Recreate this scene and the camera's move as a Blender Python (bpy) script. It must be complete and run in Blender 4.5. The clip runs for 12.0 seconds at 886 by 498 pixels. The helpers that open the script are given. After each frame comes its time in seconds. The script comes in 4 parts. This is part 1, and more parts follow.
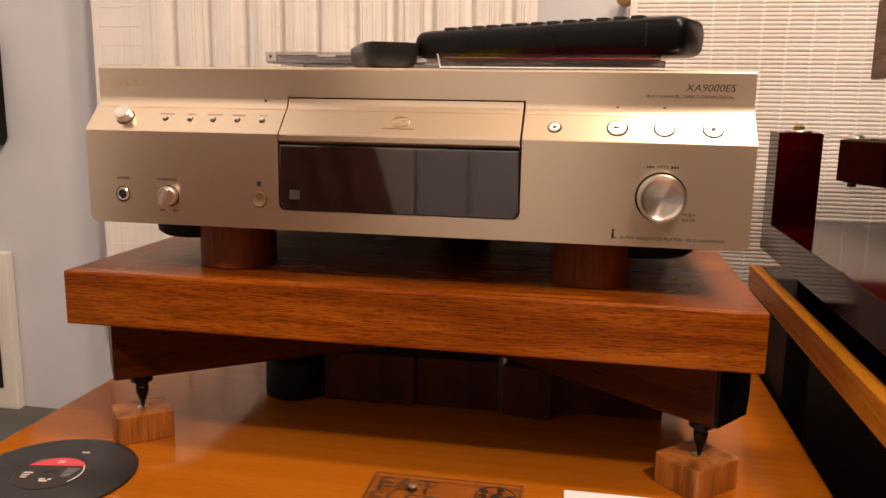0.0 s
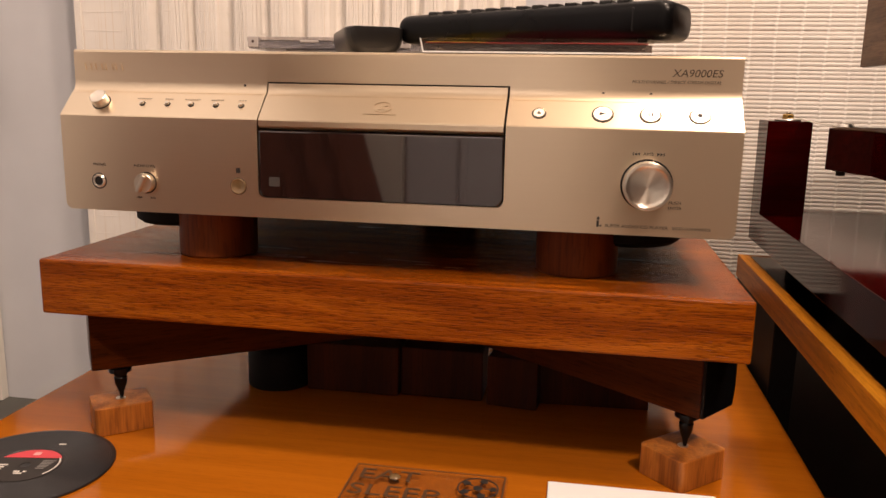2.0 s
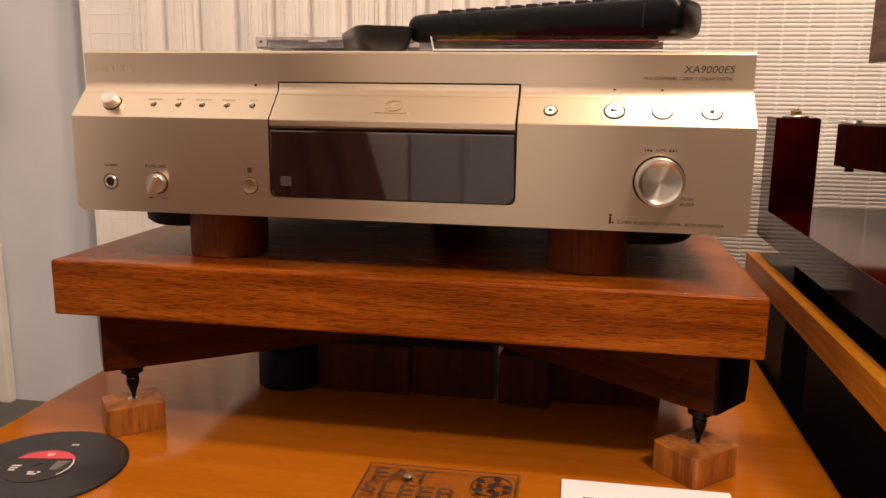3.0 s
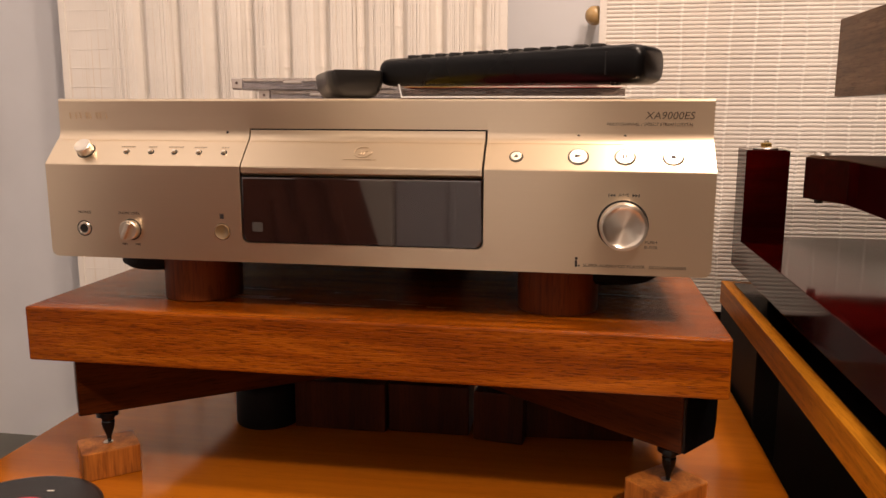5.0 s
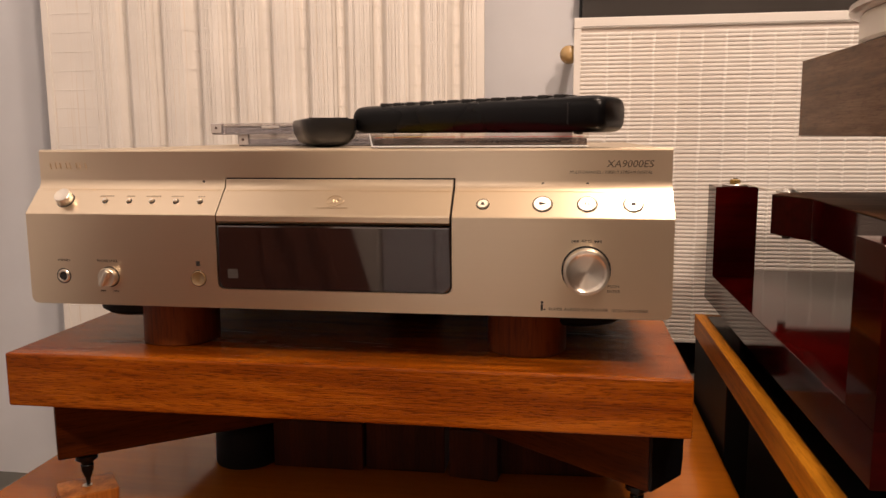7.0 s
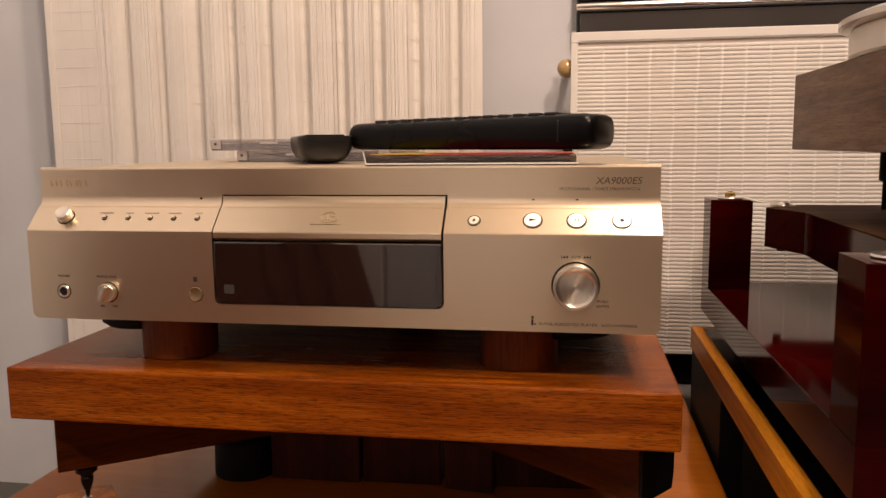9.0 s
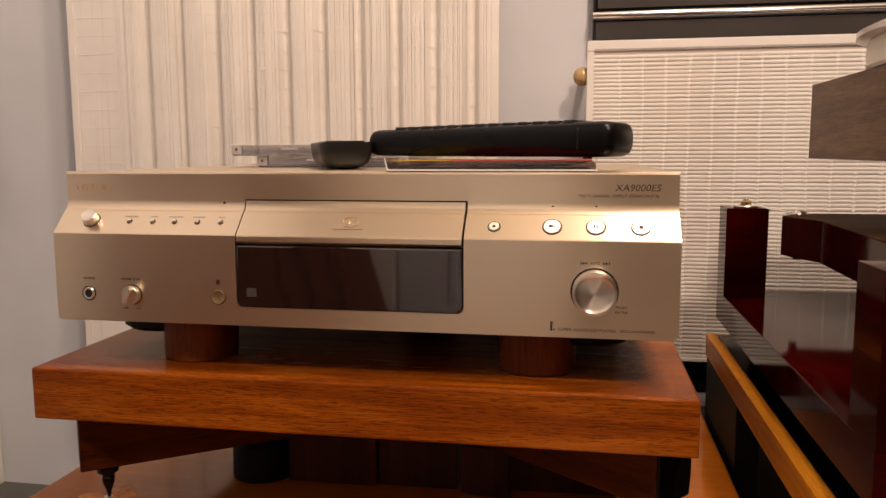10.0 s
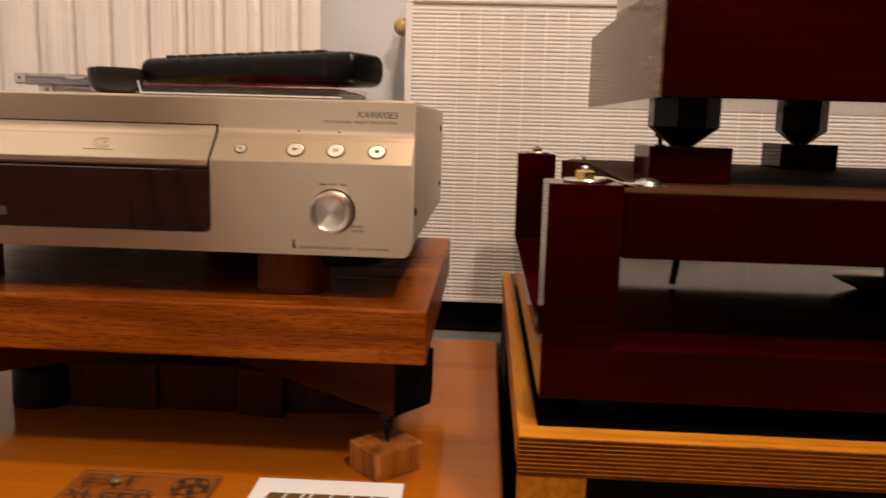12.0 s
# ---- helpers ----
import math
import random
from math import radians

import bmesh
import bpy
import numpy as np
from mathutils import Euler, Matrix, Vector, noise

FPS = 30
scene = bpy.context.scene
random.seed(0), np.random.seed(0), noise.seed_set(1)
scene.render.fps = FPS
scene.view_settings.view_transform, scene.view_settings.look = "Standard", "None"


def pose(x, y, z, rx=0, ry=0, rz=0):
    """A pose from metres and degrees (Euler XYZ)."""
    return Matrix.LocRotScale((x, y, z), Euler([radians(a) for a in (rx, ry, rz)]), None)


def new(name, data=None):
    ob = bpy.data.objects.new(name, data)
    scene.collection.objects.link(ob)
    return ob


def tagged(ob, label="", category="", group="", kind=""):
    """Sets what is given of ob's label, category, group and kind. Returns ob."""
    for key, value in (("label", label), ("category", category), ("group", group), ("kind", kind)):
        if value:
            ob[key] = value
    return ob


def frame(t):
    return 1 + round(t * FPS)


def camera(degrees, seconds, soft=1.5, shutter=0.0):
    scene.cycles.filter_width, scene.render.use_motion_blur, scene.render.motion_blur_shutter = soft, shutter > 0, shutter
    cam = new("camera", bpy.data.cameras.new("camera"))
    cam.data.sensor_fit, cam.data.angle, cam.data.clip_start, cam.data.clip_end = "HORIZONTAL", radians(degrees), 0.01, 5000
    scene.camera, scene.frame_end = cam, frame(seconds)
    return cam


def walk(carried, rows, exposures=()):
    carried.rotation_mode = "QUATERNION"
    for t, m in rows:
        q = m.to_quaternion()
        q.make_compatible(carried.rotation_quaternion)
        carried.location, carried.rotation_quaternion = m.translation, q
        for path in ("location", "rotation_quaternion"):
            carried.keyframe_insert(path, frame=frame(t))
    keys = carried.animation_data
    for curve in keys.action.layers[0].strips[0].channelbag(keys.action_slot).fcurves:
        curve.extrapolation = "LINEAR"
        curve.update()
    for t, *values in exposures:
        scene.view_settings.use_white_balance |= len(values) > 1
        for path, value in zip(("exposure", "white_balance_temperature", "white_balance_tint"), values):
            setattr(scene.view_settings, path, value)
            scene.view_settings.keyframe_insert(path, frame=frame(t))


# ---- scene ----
cam = camera(58.61, 12.0, shutter=0.3)
# seconds, eye, yaw, pitch, roll
PATH = [
    (0, 0.1213, -0.4837, 0.2440, 10.521, -10.531, 0.939),
    (0.5, 0.1228, -0.4830, 0.2440, 10.293, -10.557, 1.101),
    (1, 0.1204, -0.4831, 0.2428, 9.895, -10.641, 1.147),
    (1.5, 0.1232, -0.4769, 0.2405, 9.725, -10.911, 1.177),
    (2, 0.1254, -0.4746, 0.2411, 9.899, -11.204, 1.112),
    (2.5, 0.1213, -0.4760, 0.2403, 9.967, -10.970, 0.885),
    (3, 0.1196, -0.4760, 0.2394, 10.078, -11.152, 0.684),
    (3.2, 0.1190, -0.4760, 0.2425, 9.680, -11.150, 0.650),
    (4.8, 0.1280, -0.4785, 0.2553, 9.170, -10.260, 0.170),
    (5, 0.1334, -0.4777, 0.2574, 9.425, -9.924, 0.114),
    (5.5, 0.1365, -0.4803, 0.2568, 9.390, -9.384, 0.040),
    (6, 0.1384, -0.4851, 0.2633, 9.183, -8.913, 0.040),
    (6.5, 0.1445, -0.4853, 0.2672, 9.116, -8.533, -0.068),
    (7, 0.1493, -0.4877, 0.2732, 8.819, -8.196, -0.362),
    (7.2, 0.1551, -0.4882, 0.2766, 8.968, -8.156, -0.534),
    (9, 0.1597, -0.4936, 0.2788, 9.293, -7.563, -0.550),
    (9.5, 0.1582, -0.4949, 0.2758, 9.757, -7.388, -0.286),
    (10, 0.1541, -0.5006, 0.2787, 10.015, -7.068, -0.197),
    (10.5, 0.1602, -0.5099, 0.2818, 9.992, -6.880, -0.137),
    (11, 0.1714, -0.5141, 0.2819, 9.007, -7.269, 0.081),
    (11.5, 0.2195, -0.5252, 0.2705, 7.119, -8.137, 0.448),
    (12, 0.2642, -0.5228, 0.2515, 2.924, -9.131, 1.600),
]
walk(cam, [(t, pose(ex, ey, ez, 0, 0, yaw) @ pose(0, 0, 0, 90 + pitch) @ pose(0, 0, 0, 0, 0, roll)) for t, ex, ey, ez, yaw, pitch, roll in PATH],
     [(0.0, 0.05), (2.5, 0.05), (6.5, -0.10), (9.5, -0.27), (12.0, -0.26)])
# ---------------------------------------------------------------- world, lamps
world = bpy.data.worlds.new("world")
scene.world = world
world.use_nodes = True
world.node_tree.nodes["Background"].inputs["Color"].default_value = (0.02, 0.018, 0.016, 1)
world.node_tree.nodes["Background"].inputs["Strength"].default_value = 0.3
LAMP_POWER, LAMP_COLOUR = 42.0, (1.0, 0.75, 0.592)
for lx, ly, lz, share in ((0.38, -0.17, 1.50, 1.05), (0.70, -0.92, 1.55, 1.95)):
    bulb = bpy.data.lights.new("ceiling_bulb", "POINT")
    bulb.energy, bulb.color, bulb.shadow_soft_size = LAMP_POWER * share, LAMP_COLOUR, 0.075
    new("ceiling_bulb", bulb).matrix_world = pose(lx, ly, lz)

# ---------------------------------------------------------------- materials


def material(name):
    mat = bpy.data.materials.new(name)
    mat.use_nodes = True
    nt = mat.node_tree
    return mat, nt, nt.nodes["Principled BSDF"]


def node(nt, kind, **values):
    n = nt.nodes.new(kind)
    for key, value in values.items():
        n.inputs[key].default_value = value
    return n


def coords(nt, scale, turn=(0, 0, 0), kind="Object"):
    tc, mp = nt.nodes.new("ShaderNodeTexCoord"), nt.nodes.new("ShaderNodeMapping")
    mp.inputs["Scale"].default_value = scale
    mp.inputs["Rotation"].default_value = [radians(a) for a in turn]
    nt.links.new(tc.outputs[kind], mp.inputs["Vector"])
    return mp.outputs["Vector"]


def ramp(nt, source, stops):
    r = nt.nodes.new("ShaderNodeValToRGB")
    while len(r.color_ramp.elements) < len(stops):
        r.color_ramp.elements.new(0.5)
    for e, (at, colour) in zip(r.color_ramp.elements, stops):
        e.position, e.color = at, (*colour, 1)
    nt.links.new(source, r.inputs["Fac"])
    return r.outputs["Color"]


def mixed(nt, a, b, fac, blend="MIX"):
    m = nt.nodes.new("ShaderNodeMix")
    m.data_type, m.blend_type = "RGBA", blend
    for socket, value in ((m.inputs["Factor"], fac), (m.inputs["A"], a), (m.inputs["B"], b)):
        if isinstance(value, (int, float)):
            socket.default_value = value
        elif isinstance(value, tuple):
            socket.default_value = (*value, 1)
        else:
            nt.links.new(value, socket)
    return m.outputs["Result"]


def bump(nt, bsdf, height, strength, distance=0.001):
    b = node(nt, "ShaderNodeBump", Strength=strength, Distance=distance)
    nt.links.new(height, b.inputs["Height"])
    nt.links.new(b.outputs["Normal"], bsdf.inputs["Normal"])


def plain(name, colour, rough=0.5, metal=0.0, vary=0.12, grain=400.0, relief=0.05, coat=0.0, spec=0.5):
    """Paint, plastic, rubber: one colour with faint blotches, uneven gloss and fine relief."""
    mat, nt, bsdf = material(name)
    big = node(nt, "ShaderNodeTexNoise", Scale=9.0, Detail=4.0)
    fine = node(nt, "ShaderNodeTexNoise", Scale=grain, Detail=3.0)
    v = coords(nt, (1, 1, 1))
    nt.links.new(v, big.inputs["Vector"])
    nt.links.new(v, fine.inputs["Vector"])
    dark = tuple(c * (1 - vary) for c in colour)
    light = tuple(min(1, c * (1 + vary)) for c in colour)
    nt.links.new(ramp(nt, big.outputs["Fac"], ((0.3, dark), (0.7, light))), bsdf.inputs["Base Color"])
    mr = node(nt, "ShaderNodeMapRange")
    mr.inputs["To Min"].default_value, mr.inputs["To Max"].default_value = max(0.02, rough * 0.85), min(1, rough * 1.15)
    nt.links.new(big.outputs["Fac"], mr.inputs["Value"])
    nt.links.new(mr.outputs["Result"], bsdf.inputs["Roughness"])
    bsdf.inputs["Metallic"].default_value = metal
    bsdf.inputs["Coat Weight"].default_value = coat
    bsdf.inputs["Specular IOR Level"].default_value = spec
    if relief:
        bump(nt, bsdf, fine.outputs["Fac"], relief, 0.0004)
    return mat


def wood(name, dark, mid, light, axis="X", rough=0.35, pores=0.6, coat=0.0, width=1.0, turn=(0, 0, 0), wavy=2.5, relief=0.12, porescale=(70.0, 620.0), streaks=0.75, spec=0.35):
    """Wood with its grain along one axis: broad figure, streaks and short dark pores."""
    mat, nt, bsdf = material(name)
    k = "XYZ".index(axis)

    def along(long, across):
        s = [across] * 3
        s[k] = long
        return tuple(s)

    fig = node(nt, "ShaderNodeTexNoise", Scale=1.0, Detail=5.0, Distortion=wavy * 0.3)
    nt.links.new(coords(nt, along(3.0 / width, 26.0 / width), turn), fig.inputs["Vector"])
    streak = node(nt, "ShaderNodeTexNoise", Scale=1.0, Detail=6.0, Roughness=0.65)
    nt.links.new(coords(nt, along(9.0 / width, 260.0 / width), turn), streak.inputs["Vector"])
    pore = node(nt, "ShaderNodeTexNoise", Scale=1.0, Detail=2.0)
    nt.links.new(coords(nt, along(*porescale), turn), pore.inputs["Vector"])
    base = ramp(nt, fig.outputs["Fac"], ((0.28, dark), (0.5, mid), (0.72, light)))
    lines = ramp(nt, streak.outputs["Fac"], ((0.32, (0.55, 0.5, 0.45)), (0.62, (1.08, 1.06, 1.04))))
    col = mixed(nt, base, lines, streaks, "MULTIPLY")
    holes = ramp(nt, pore.outputs["Fac"], ((0.36, (0.3, 0.24, 0.2)), (0.46, (1, 1, 1))))
    col = mixed(nt, col, holes, pores, "MULTIPLY")
    nt.links.new(col, bsdf.inputs["Base Color"])
    mr = node(nt, "ShaderNodeMapRange")
    mr.inputs["To Min"].default_value, mr.inputs["To Max"].default_value = rough * 1.25, rough * 0.8
    nt.links.new(fig.outputs["Fac"], mr.inputs["Value"])
    nt.links.new(mr.outputs["Result"], bsdf.inputs["Roughness"])
    bsdf.inputs["Coat Weight"].default_value = coat
    bsdf.inputs["Coat Roughness"].default_value = 0.06
    bsdf.inputs["Specular IOR Level"].default_value = spec
    bump(nt, bsdf, pore.outputs["Fac"], relief, 0.0005)
    return mat


def brushed(name, colour, rough=0.28, aniso=0.45, lines=(5, 2200, 2200), relief=0.02):
    """Brushed metal, the brush marks along x."""
    mat, nt, bsdf = material(name)
    n = node(nt, "ShaderNodeTexNoise", Scale=1.0, Detail=4.0)
    nt.links.new(coords(nt, lines), n.inputs["Vector"])
    nt.links.new(ramp(nt, n.outputs["Fac"], ((0.3, tuple(c * 0.98 for c in colour)), (0.7, colour))), bsdf.inputs["Base Color"])
    bsdf.inputs["Metallic"].default_value = 1.0
    bsdf.inputs["Roughness"].default_value = rough
    bsdf.inputs["Anisotropic"].default_value = aniso
    along = node(nt, "ShaderNodeCombineXYZ", Z=1.0)
    nt.links.new(along.outputs["Vector"], bsdf.inputs["Tangent"])
    bump(nt, bsdf, n.outputs["Fac"], relief, 0.0002)
    return mat


def turned(name, colour, rough=0.25):
    """Metal turned on a lathe about the part's own z axis."""
    mat, nt, bsdf = material(name)
    w = nt.nodes.new("ShaderNodeTexWave")
    w.wave_type, w.rings_direction = "RINGS", "Z"
    w.inputs["Scale"].default_value, w.inputs["Distortion"].default_value = 600.0, 0.6
    nt.links.new(coords(nt, (1, 1, 1)), w.inputs["Vector"])
    bsdf.inputs["Base Color"].default_value = (*colour, 1)
    bsdf.inputs["Metallic"].default_value = 1.0
    bsdf.inputs["Roughness"].default_value = rough
    bsdf.inputs["Anisotropic"].default_value = 0.85
    bsdf.inputs["Anisotropic Rotation"].default_value = 0.25
    t = nt.nodes.new("ShaderNodeTangent")
    t.direction_type, t.axis = "RADIAL", "Z"
    nt.links.new(t.outputs["Tangent"], bsdf.inputs["Tangent"])
    bump(nt, bsdf, w.outputs["Fac"], 0.06, 0.0002)
    return mat


def sheer(name, colour, gloss, body=(0.05, 0.05, 0.05)):
    """Thin clear plastic: lets light straight through and mirrors a little."""
    mat, nt, bsdf = material(name)
    bsdf.inputs["Base Color"].default_value = (*body, 1)
    bsdf.inputs["Roughness"].default_value = 0.08
    clear = node(nt, "ShaderNodeBsdfTransparent", Color=(*colour, 1))
    mix = node(nt, "ShaderNodeMixShader", Fac=gloss)
    nt.links.new(clear.outputs["BSDF"], mix.inputs[1])
    nt.links.new(bsdf.outputs["BSDF"], mix.inputs[2])
    nt.links.new(mix.outputs["Shader"], nt.nodes["Material Output"].inputs["Surface"])
    return mat


def woven(name, colour, scale, cut=(0.36, 0.47), low=0.55):
    """Bleached reed or paper cord: fibres along the long axis of the scale."""
    mat, nt, bsdf = material(name)
    n = node(nt, "ShaderNodeTexNoise", Scale=1.0, Detail=4.0, Roughness=0.6)
    nt.links.new(coords(nt, scale), n.inputs["Vector"])
    big = node(nt, "ShaderNodeTexNoise", Scale=14.0, Detail=3.0)
    nt.links.new(coords(nt, (1, 1, 1)), big.inputs["Vector"])
    body = ramp(nt, big.outputs["Fac"], ((0.3, tuple(c * 0.92 for c in colour)), (0.7, colour)))
    lines = ramp(nt, n.outputs["Fac"], ((cut[0], (low, low * 0.93, low * 0.84)), (cut[1], (1, 1, 1))))
    nt.links.new(mixed(nt, body, lines, 1.0, "MULTIPLY"), bsdf.inputs["Base Color"])
    bsdf.inputs["Roughness"].default_value = 0.8
    bump(nt, bsdf, n.outputs["Fac"], 0.25, 0.0008)
    return mat


WALL = plain("wall_paint", (0.60, 0.62, 0.66), 0.75, vary=0.04, grain=250, relief=0.12)
CEIL = plain("ceiling_paint", (0.40, 0.375, 0.34), 0.85, vary=0.03, relief=0.08)
CARPET = plain("grey_carpet", (0.10, 0.10, 0.09), 0.95, vary=0.15, grain=900, relief=0.5)
LOW_BOUNCE_WALL = plain("low_bounce_brown", (0.055, 0.034, 0.024), 0.6, vary=0.15, grain=200, relief=0.1)
WHITE_PAINT = plain("white_gloss_paint", (0.74, 0.72, 0.66), 0.4, vary=0.04)
TABLE_WOOD = wood("honey_veneer", (0.30, 0.080, 0.003), (0.38, 0.112, 0.006), (0.47, 0.150, 0.010), "X", 0.10, 0.10, 0.0, 2.6, relief=0.02, streaks=0.28, spec=0.32)
OAK = wood("brown_stained_oak", (0.125, 0.022, 0.0010), (0.250, 0.059, 0.0022), (0.395, 0.115, 0.0065), "X", 0.25, 0.62, 0.0, 0.42, relief=0.9, spec=0.18, porescale=(120.0, 1500.0), streaks=0.6)
# Beam oak with the shade below the board put into its colour.
OAK_BEAM_SHADED = wood("shade_darkened_oak_beam", (0.034, 0.007, 0.0010), (0.062, 0.013, 0.0018), (0.095, 0.022, 0.003), "X", 0.30, 0.6, 0.0, 1.0, streaks=0.8, spec=0.12)
PUCK_WOOD = wood("reddish_puck_wood", (0.095, 0.020, 0.003), (0.135, 0.030, 0.004), (0.175, 0.042, 0.007), "Z", 0.45, 0.35, spec=0.2)
BLOCK_WOOD = wood("striped_block_wood", (0.15, 0.040, 0.006), (0.42, 0.140, 0.022), (0.56, 0.215, 0.040), "Z", 0.4, 0.3, width=0.35, streaks=0.7, porescale=(40.0, 300.0))
# Block wood made darker than its own tone to hold the shade.
BACK_WOOD_SHADED = wood("upright_block_wood_shaded", (0.022, 0.005, 0.001), (0.045, 0.009, 0.0015), (0.075, 0.017, 0.003), "Z", 0.45, 0.4, width=0.6, spec=0.2)
MAHOGANY = wood("red_mahogany_lacquer", (0.012, 0.0003, 0.0004), (0.024, 0.0006, 0.0006), (0.048, 0.0015, 0.0010), "X", 0.07, 0.2, 0.0, 1.5, relief=0.0, spec=0.10)
PLY = wood("orange_plywood", (0.42, 0.150, 0.009), (0.56, 0.215, 0.015), (0.66, 0.280, 0.022), "X", 0.32, 0.3, 0.0, 1.2, relief=0.05, spec=0.06)
PLY_Y = wood("orange_plywood_side", (0.42, 0.150, 0.009), (0.56, 0.215, 0.015), (0.66, 0.280, 0.022), "Y", 0.32, 0.3, 0.0, 1.2, relief=0.05, spec=0.06)
# End grain, with the front's shade under steep light put into the brown.
PLY_END_SHADED = wood("shaded_brown_ply_end_grain", (0.080, 0.020, 0.003), (0.140, 0.038, 0.005), (0.20, 0.062, 0.009), "X", 0.4, 0.5, 0.0, 0.8, streaks=0.8, spec=0.1)
PLY_DARK = wood("dark_ply_layer", (0.11, 0.035, 0.008), (0.16, 0.05, 0.012), (0.20, 0.07, 0.018), "X", 0.4, 0.4)
CHAMPAGNE = brushed("champagne_brushed_aluminium", (0.80, 0.665, 0.495), 0.28, 0.7)
CASE_METAL = plain("champagne_case_paint", (0.52, 0.43, 0.32), 0.45, 0.5, 0.05, 700, 0.1)
SILVER = turned("turned_silver", (0.86, 0.80, 0.70), 0.30)
BUTTON_METAL = plain("button_aluminium", (0.74, 0.68, 0.58), 0.36, 1.0, 0.06, 500, 0.1)
STEEL = plain("zinc_steel", (0.66, 0.64, 0.60), 0.28, 1.0, 0.1, 300, 0.1)
BRASS = plain("brass", (0.80, 0.55, 0.20), 0.25, 1.0, 0.1, 300, 0.1)
CHROME = plain("chrome_trim", (0.82, 0.82, 0.82), 0.10, 1.0, 0.03, 300, 0.0)
BLACK_PLASTIC = plain("black_plastic", (0.0025, 0.0025, 0.003), 0.27, vary=0.1, grain=1500, relief=0.1, spec=0.18)
DARK_PLASTIC = plain("dark_grey_plastic", (0.010, 0.0095, 0.0095), 0.30, vary=0.1, grain=1500, relief=0.2)
RUBBER = plain("black_rubber", (0.006, 0.006, 0.006), 0.6, grain=900, relief=0.2, spec=0.15)
BLACK_GLOSS = plain("black_lacquer", (0.003, 0.003, 0.003), 0.12, vary=0.1, relief=0.0, coat=0.1, spec=0.3)
GAP = plain("dark_gap", (0.006, 0.005, 0.005), 0.8, relief=0.0)
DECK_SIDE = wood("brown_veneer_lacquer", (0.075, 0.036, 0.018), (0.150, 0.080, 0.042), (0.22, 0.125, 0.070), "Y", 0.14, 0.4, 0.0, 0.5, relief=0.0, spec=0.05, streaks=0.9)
SHELF_TOP = wood("dull_brown_shelf_top", (0.040, 0.015, 0.005), (0.062, 0.025, 0.008), (0.09, 0.038, 0.012), "X", 0.65, 0.3, 0.0, 1.2, relief=0.05, spec=0.08)
DISPLAY = plain("smoked_display", (0.016, 0.008, 0.007), 0.04, vary=0.1, relief=0.0, coat=1.0, spec=0.9)
SCREEN = plain("grey_screen_glass", (0.05, 0.045, 0.042), 0.22, vary=0.1, relief=0.0)
INK = plain("brown_print", (0.075, 0.05, 0.03), 0.6, relief=0.0)
INK_DARK = plain("dark_print", (0.02, 0.016, 0.014), 0.6, relief=0.0)
WHITE_PRINT = plain("white_print", (0.62, 0.60, 0.56), 0.6, relief=0.0)
RED_PRINT = plain("red_label", (0.62, 0.055, 0.075), 0.45, vary=0.06, relief=0.05)
VINYL = plain("black_vinyl", (0.016, 0.015, 0.016), 0.33, vary=0.1, grain=900, relief=0.15)
CLEAR = sheer("clear_acrylic", (0.97, 0.95, 0.92), 0.07, (0.16, 0.12, 0.08))
CLEAR_DARK = sheer("smoky_clear_tray", (0.55, 0.50, 0.47), 0.35, (0.10, 0.08, 0.075))
CASE_LID = sheer("clear_case_lid", (0.80, 0.78, 0.78), 0.38, (0.46, 0.43, 0.42))
CLEAR_GREY = sheer("grey_clear_case", (0.66, 0.65, 0.68), 0.40, (0.30, 0.29, 0.32))
ETCH = plain("smoked_etching", (0.075, 0.038, 0.018), 0.5, relief=0.1)
ADDED_DARK_SHEET = plain("added_matt_dark_sheet", (0.010, 0.005, 0.004), 0.85, vary=0.2, relief=0.2, spec=0.05)
UNDERSIDE = plain("matt_black_steel", (0.004, 0.004, 0.004), 0.8, vary=0.1, relief=0.1, spec=0.04)
CARD = plain("white_card", (0.76, 0.79, 0.80), 0.35, vary=0.03, relief=0.03)
GOLD_PRINT = plain("dark_gold_print", (0.16, 0.09, 0.03), 0.35, 0.3, 0.2, relief=0.0)
PLATTER = plain("white_platter", (0.72, 0.68, 0.60), 0.35, vary=0.03, relief=0.03)
STRAP = plain("white_strap", (0.72, 0.68, 0.60), 0.4, vary=0.05, relief=0.1)
YELLOW_INK = plain("yellow_inlay", (0.75, 0.52, 0.05), 0.4, relief=0.0)
REDPINK_INK = plain("pink_red_inlay", (0.60, 0.06, 0.07), 0.4, relief=0.0)
DARK_INLAY = plain("dark_inlay", (0.05, 0.03, 0.03), 0.4, relief=0.0)
REED = woven("vertical_paper_reed", (0.82, 0.79, 0.745), (500, 500, 4), (0.30, 0.42), 0.9)
SLAT = woven("horizontal_paper_slat", (0.82, 0.79, 0.745), (6, 900, 900), (0.30, 0.42), 0.82)
SENSOR = plain("amber_sensor_window", (0.17, 0.11, 0.05), 0.25, vary=0.1, relief=0.0, coat=0.4)
THREAD = woven("cotton_thread", (0.84, 0.81, 0.76), (300, 300, 900), (0.3, 0.42), 0.8)
HINGE = plain("pale_clear_plastic", (0.42, 0.40, 0.40), 0.25, vary=0.1, relief=0.0)
HEM = woven("cotton_hem", (0.82, 0.79, 0.745), (900, 900, 900), (0.3, 0.42), 0.85)
BLIND_LINING = plain("pale_blind_lining", (0.70, 0.63, 0.57), 0.9, vary=0.06, grain=500, relief=0.2)
CAPTION = plain("faint_print", (0.34, 0.27, 0.19), 0.6, relief=0.0)
LINING = plain("beige_lining", (0.62, 0.56, 0.50), 0.9, vary=0.06, grain=500, relief=0.2)

